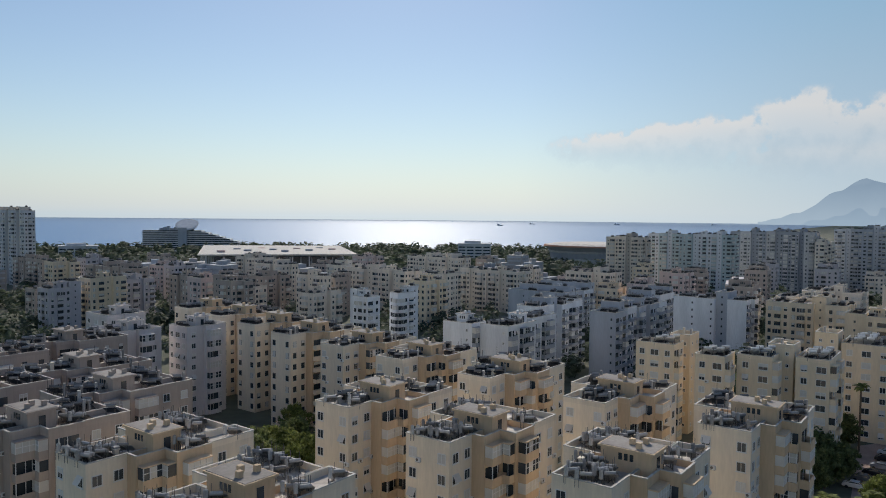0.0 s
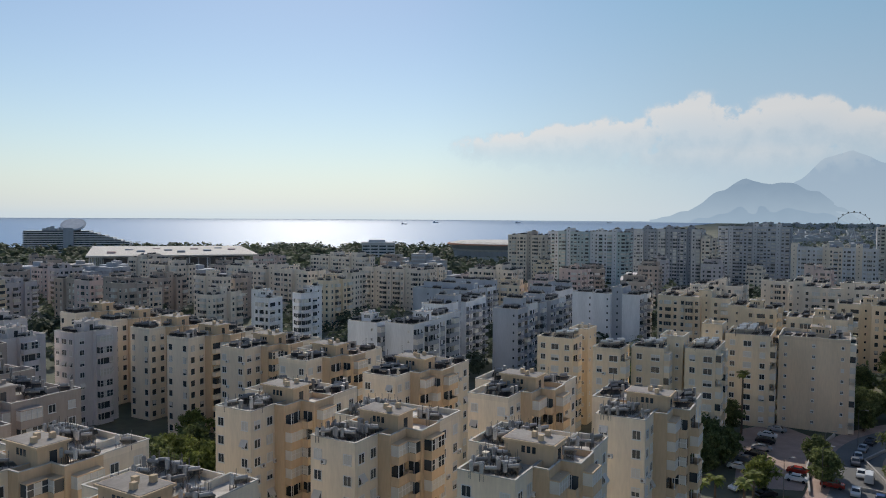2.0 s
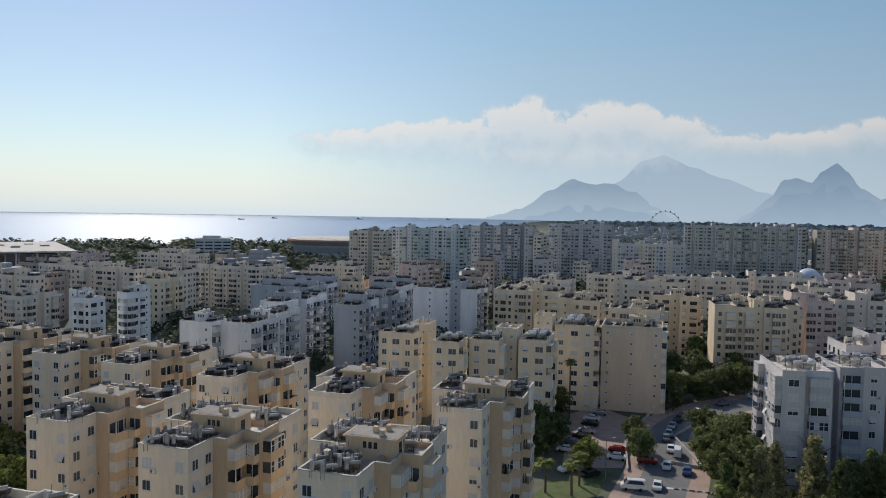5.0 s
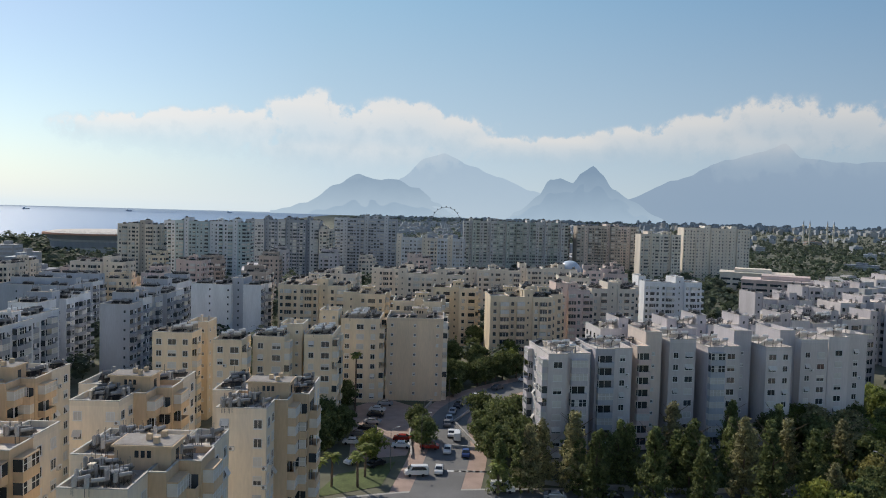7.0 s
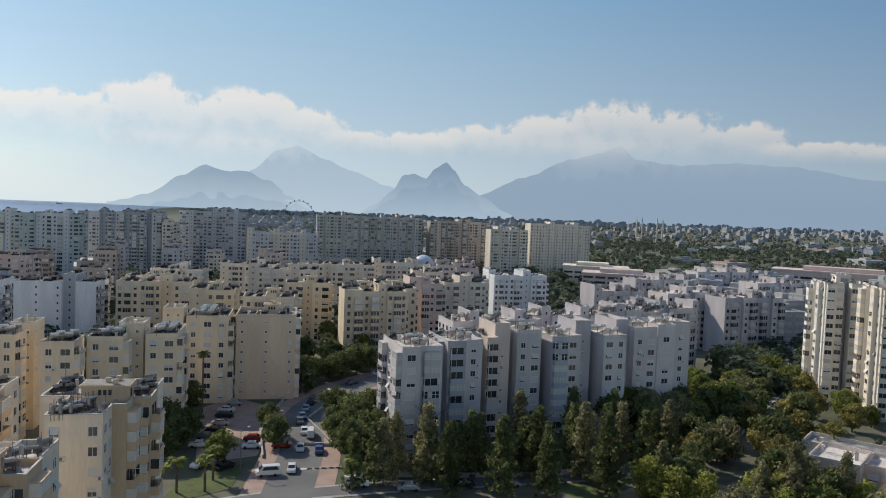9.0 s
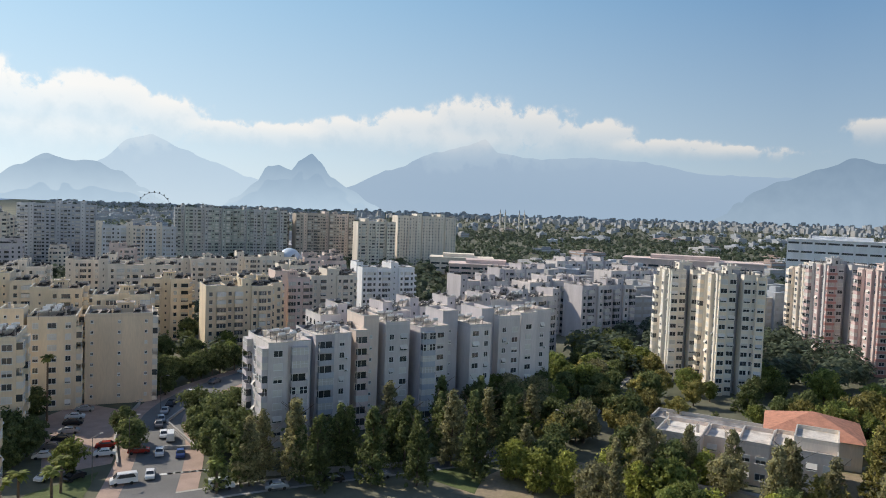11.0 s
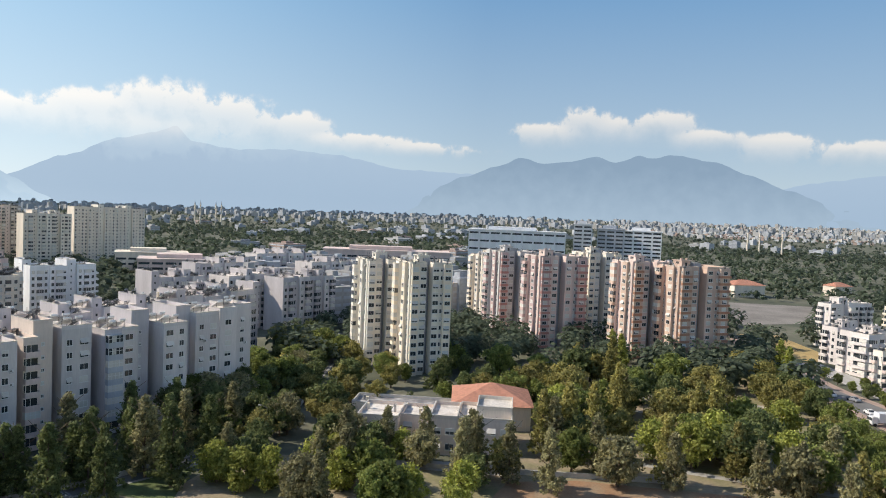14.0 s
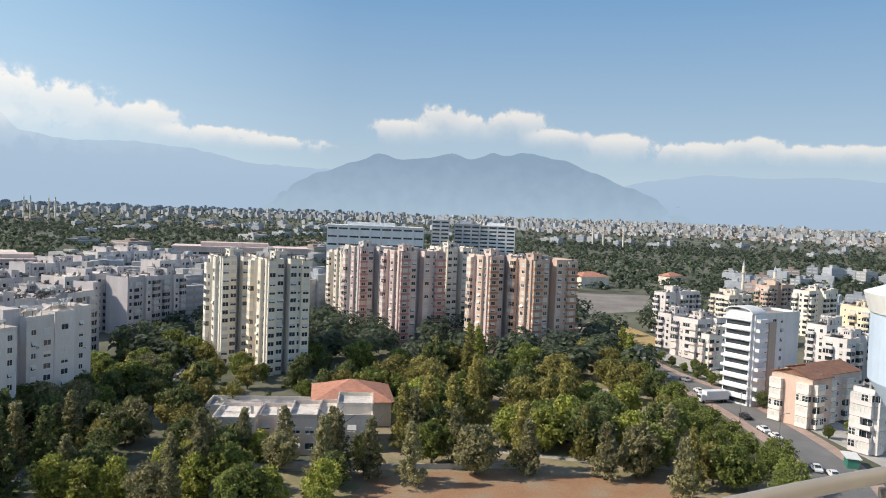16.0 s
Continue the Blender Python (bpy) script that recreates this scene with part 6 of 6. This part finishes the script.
def scatter(count, x0, x1, y0, y1, kinds, lo=0.8, hi=1.15, gap=2.5):
    made = 0
    for _ in range(count * 6):
        x, y = prng.uniform(x0, x1), prng.uniform(y0, y1)
        if free(x, y, gap, 0.5):
            kind, tint = prng.choice(kinds)
            tree(x, y, kind, tint, prng.uniform(lo, hi))
            made += 1
            if made >= count:
                return


for k in range(15):
    tree(91 + k * 4.4, 101 - k * 2.7 + (k % 3) * 1.5, "tall", (1, 1, 4, 1)[k % 4], 0.92 + 0.1 * (k % 3))
scatter(24, 120, 150, 0, 58, (("round", 2), ("wide", 0), ("wide", 4), ("tall", 4), ("willow", 3), ("round", 1)), 0.85, 1.15, 1.0)
scatter(18, 148, 215, 40, 100, (("round", 1), ("wide", 1), ("round", 2), ("wide", 4)), 0.9, 1.2, 1.5)
scatter(58, 158, 240, -72, 4, (("wide", 0), ("wide", 0), ("round", 0), ("wide", 2), ("wide", 1), ("tall", 2), ("round", 2), ("wide", 3), ("round", 5)), 1.0, 1.4, 1.5)
scatter(15, 130, 160, -70, 2, (("round", 2), ("tall", 4), ("wide", 0), ("tall", 2), ("wide", 4)), 0.95, 1.25)
scatter(26, 198, 246, -62, 76, (("wide", 1), ("round", 1), ("wide", 0), ("round", 2)), 0.9, 1.25, 1.5)
scatter(16, 170, 240, 4, 40, (("round", 0), ("bush", 1), ("bush", 0), ("round", 1)), 0.7, 1.0)
scatter(20, -70, 60, 100, 200, (("round", 1), ("wide", 1), ("round", 0), ("cypress", 1)), 0.8, 1.1)
scatter(20, -62, -20, 118, 165, (("wide", 1), ("wide", 0), ("round", 0), ("round", 1)), 0.95, 1.2)
scatter(16, 90, 190, 172, 215, (("round", 1), ("wide", 1), ("cypress", 1), ("round", 0)), 0.9, 1.2)
scatter(14, 160, 215, 70, 96, (("round", 1), ("wide", 1), ("wide", 0)), 0.9, 1.2, 1.5)
scatter(14, 170, 300, -118, -108, (("round", 0), ("bush", 1)), 0.4, 0.6, 1.0)


def far_woods(name, count, a0, a1, r0, r1, mi, label, seed, big=1.0, power=1.0, k=22):
    """Woods too far to tell the trees apart: many leaf clumps in one mesh."""
    g = np.random.RandomState(seed)
    n = count
    az, rr = np.radians(g.uniform(a0, a1, n)), r0 + (r1 - r0) * g.uniform(0, 1, n) ** power
    base = np.stack([rr * np.sin(az), rr * np.cos(az), [rise(math.degrees(a), r) for a, r in zip(az, rr)]], -1)
    ok = np.array([free(b[0], b[1], 3.0, 0.0) if r < 800 else True for b, r in zip(base, rr)])
    base, rr = base[ok], rr[ok]
    n = len(base)
    h = g.uniform(6, 11, n) * big
    d = g.normal(size=(n, k, 3))
    d /= np.linalg.norm(d, axis=-1, keepdims=True)
    c = base[:, None] + d * (g.uniform(0.5, 1, (n, k, 1)) * h[:, None, None] * np.array([0.5, 0.5, 0.42])) + np.array([0, 0, 0.55]) * h[:, None, None]
    s = (0.95 / k ** 0.5 * h)[:, None, None] * g.uniform(0.7, 1.3, (n, k, 1))
    nv = d * 0.6 + g.normal(size=(n, k, 3)) * 0.35 + np.array([0, 0, 0.8])
    nv /= np.linalg.norm(nv, axis=-1, keepdims=True)
    t = np.cross(nv, g.normal(size=(n, k, 3)))
    t /= np.linalg.norm(t, axis=-1, keepdims=True)
    b2 = np.cross(nv, t)
    q = np.stack([c - t * s, c + b2 * s * 0.8, c + t * s, c - b2 * s * 0.8], 2).reshape(-1, 3)
    me = bpy.data.meshes.new(name)
    me.from_pydata(q.tolist(), [], np.arange(len(q)).reshape(-1, 4).tolist())
    me.materials.append(LEAF[mi])
    tagged(new(name, me), label, "woods", kind="stuff")


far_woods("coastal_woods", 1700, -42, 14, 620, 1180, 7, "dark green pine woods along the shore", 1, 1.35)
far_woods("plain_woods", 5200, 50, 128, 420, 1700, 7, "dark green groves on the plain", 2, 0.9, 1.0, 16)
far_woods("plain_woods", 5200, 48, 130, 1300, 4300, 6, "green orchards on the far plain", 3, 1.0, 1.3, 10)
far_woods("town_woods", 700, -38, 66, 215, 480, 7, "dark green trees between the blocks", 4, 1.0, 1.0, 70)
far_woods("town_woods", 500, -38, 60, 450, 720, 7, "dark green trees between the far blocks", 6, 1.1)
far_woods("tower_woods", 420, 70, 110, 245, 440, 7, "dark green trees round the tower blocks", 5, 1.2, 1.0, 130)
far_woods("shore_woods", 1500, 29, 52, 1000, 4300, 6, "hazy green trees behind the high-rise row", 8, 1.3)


# ---- rooftop heaters ----
def heater_template():
    """Two tilted collectors, a lying tank, an upright cold-water barrel and a pole stand."""
    e = new("solar_water_heater")
    tagged(e, "solar water heater with grey tanks and dark panels on the roof", "water heater", "rooftop heaters")

    def collector():
        bm = bmesh.new()
        box(bm, -0.48, 0.48, -0.9, 0.9, -0.08, 0.0, 1)
        box(bm, -0.43, 0.43, -0.85, 0.85, 0.0, 0.012, 0)
        return mesh("solar_panel", bm, [PANEL, TANK])
    for sx in (-0.52, 0.52):
        put("solar_panel", cached("collector", collector), e, pose(sx, -0.2, 0.78, 34, 0, 0))
    bm = bmesh.new()
    cyl(bm, (-0.65, 0.75, 1.5), (0.65, 0.75, 1.5), 0.22, 0.22, 12)
    part("tank", bm, TANK, e)
    bm = bmesh.new()
    cyl(bm, (1.05, 0.95, 0.9), (1.05, 0.95, 1.95), 0.24, 0.24, 12)
    cyl(bm, (1.05, 0.95, 1.95), (1.05, 0.95, 2.08), 0.24, 0.07, 12)
    part("barrel", bm, BARREL, e, "pale upright water barrel")
    bm = bmesh.new()
    for x in (-0.58, 0.58):
        for a in (((x, -0.9, 0), (x, -0.9, 0.25)), ((x, 0.75, 0), (x, 0.75, 1.3)), ((x * 0.9, 0.5, 0), (x * 0.9, 0.5, 2.5)), ((x, -0.9, 0.02), (x, 0.75, 0.02)), ((x, 0.2, 0), (x, 0.75, 1.4))):
            cyl(bm, *a, 0.035, 0.035, 5)
    for x, y in ((0.85, 0.75), (1.25, 0.75), (0.85, 1.15), (1.25, 1.15)):
        cyl(bm, (x, y, 0), (x, y, 0.9), 0.03, 0.03, 5)
    part("stand", bm, STEEL, e)
    return e


def panel_row(x, y, z, ang):
    e = new("solar_panel_row")
    e.matrix_basis = pose(x, y, z, 0, 0, ang)
    tagged(e, "tilted row of pale solar panels on a roof", "solar panel", "roof panel rows")

    def slab_mesh():
        bm = bmesh.new()
        for k in range(4):
            x0 = -2.5 + k * 1.26
            v = [bm.verts.new(p) for p in ((x0, -1.1, 0.5), (x0 + 1.18, -1.1, 0.5), (x0 + 1.18, 1.0, 1.75), (x0, 1.0, 1.75))]
            w = [bm.verts.new(q.co + Vector((0, 0.05, -0.1))) for q in v]
            bm.faces.new(v), bm.faces.new(w[::-1])
            for i in range(4):
                bm.faces.new((v[i], w[i], w[(i + 1) % 4], v[(i + 1) % 4]))
        return mesh("panels", bm, cached("palepanel", lambda: mat("pale_panel", (0.50, 0.49, 0.48), rough=0.3, var=0.15, scale=1.0, rnd=0.2)))

    def legs():
        bm = bmesh.new()
        for xx in (-2.3, 0, 2.3):
            cyl(bm, (xx, -1.0, 0), (xx, -1.0, 0.5), 0.04, 0.04, 5)
            cyl(bm, (xx, 0.95, 0), (xx, 0.95, 1.65), 0.04, 0.04, 5)
            cyl(bm, (xx, 1.15, 0), (xx, 1.15, 2.1), 0.05, 0.05, 5)
        return mesh("stand", bm, STEEL)

    def tanks():
        bm = bmesh.new()
        for xx in (-1.5, 1.2):
            cyl(bm, (xx - 0.8, 1.2, 2.1), (xx + 0.8, 1.2, 2.1), 0.27, 0.27, 10)
        return mesh("tank", bm, FRAME)
    put("panels", cached("panels", slab_mesh), e), put("stand", cached("panelstand", legs), e), put("tank", cached("paneltanks", tanks), e)


WE = pose(109.7, 107.4, 0, 0, 0, -29)
for lx, ly, lz in ((4.5, 4, 0), (4.8, 9.5, 0), (17, 10, 0), (17, 15.5, 0), (35.2, 14, 1.4), (35, 19.5, 1.4), (44.5, 12.5, 0), (44.8, 18, 0), (58, 12, 0), (57.8, 17.5, 0), (69, 15, 1.4), (69, 20.5, 1.4), (78, 18, 1.6), (82.5, 22, 2.0)):
    w = WE @ Vector((lx, ly, 23.1 + lz))
    panel_row(w.x, w.y, w.z, 150 + (lx * 7) % 20)
for bx, by in ((150, 128), (176, 122), (205, 112), (228, 108)):
    for lx, ly in ((4, 4), (9, 8), (22, 6), (24, 10)):
        w = pose(bx, by, 0, 0, 0, -29) @ Vector((lx, ly, 23.1))
        panel_row(w.x, w.y, w.z, 155 + (bx + lx * 5) % 25)
for bx, by, n2 in ((54.7, 169.3, 2), (61.1, 154.9, 2), (71.2, 154.6, 2), (82.1, 151.6, 3), (102.7, 169.7, 4)):
    for k in range(n2):
        w = pose(bx, by, 0, 0, 0, 53) @ Vector((2.2 + 3.2 * k, 3.3, 22.7))
        panel_row(w.x, w.y, w.z, 160 + (bx * 3 + k * 9) % 25)


HEATERS.sort(key=lambda h: h[4])
first = None
for x, y, z, a, d in HEATERS[:150]:
    if first is None:
        first = heater_template()
        first.matrix_basis = pose(x, y, z, 0, 0, a + 180)
    else:
        copy_thing(first, pose(x, y, z, 0, 0, a + 180))
bm = bmesh.new()
for k, (x, y, z, a, d) in enumerate(HEATERS[150:]):
    cyl(bm, (x - 0.65, y - 0.1, z + 1.45), (x + 0.65, y + 0.1, z + 1.45), 0.24, 0.24, 7, 1)
    v = [bm.verts.new(p) for p in ((x - 1, y + 1.0, z + 0.2), (x + 1, y + 1.0, z + 0.2), (x + 1, y - 0.4, z + 1.2), (x - 1, y - 0.4, z + 1.2))]
    w = [bm.verts.new(q.co + Vector((0, 0.05, -0.1))) for q in v]
    for f in ((v[0], v[1], v[2], v[3]), (w[3], w[2], w[1], w[0]), *((v[i], w[i], w[(i + 1) % 4], v[(i + 1) % 4]) for i in range(4))):
        bm.faces.new(f)
    for q in (-0.7, 0.6):
        box(bm, x + q, x + q + 0.1, y - 0.2, y - 0.1, z, z + 1.3, 2)
    if k % 2:
        cyl(bm, (x + 1.1, y, z), (x + 1.1, y, z + 1.5 + 0.3 * (k % 3)), 0.27, 0.27, 7, 3)
    if k % 5 == 0:
        cyl(bm, (x - 1.0, y, z), (x - 1.0, y, z + 2.8), 0.05, 0.05, 4, 2)
tagged(new("solar_heater_field", mesh("solar_heater_field", bm, [PANEL, TANK, STEEL, BARREL])), "rows of solar heaters on the farther roofs", "water heater", kind="stuff")
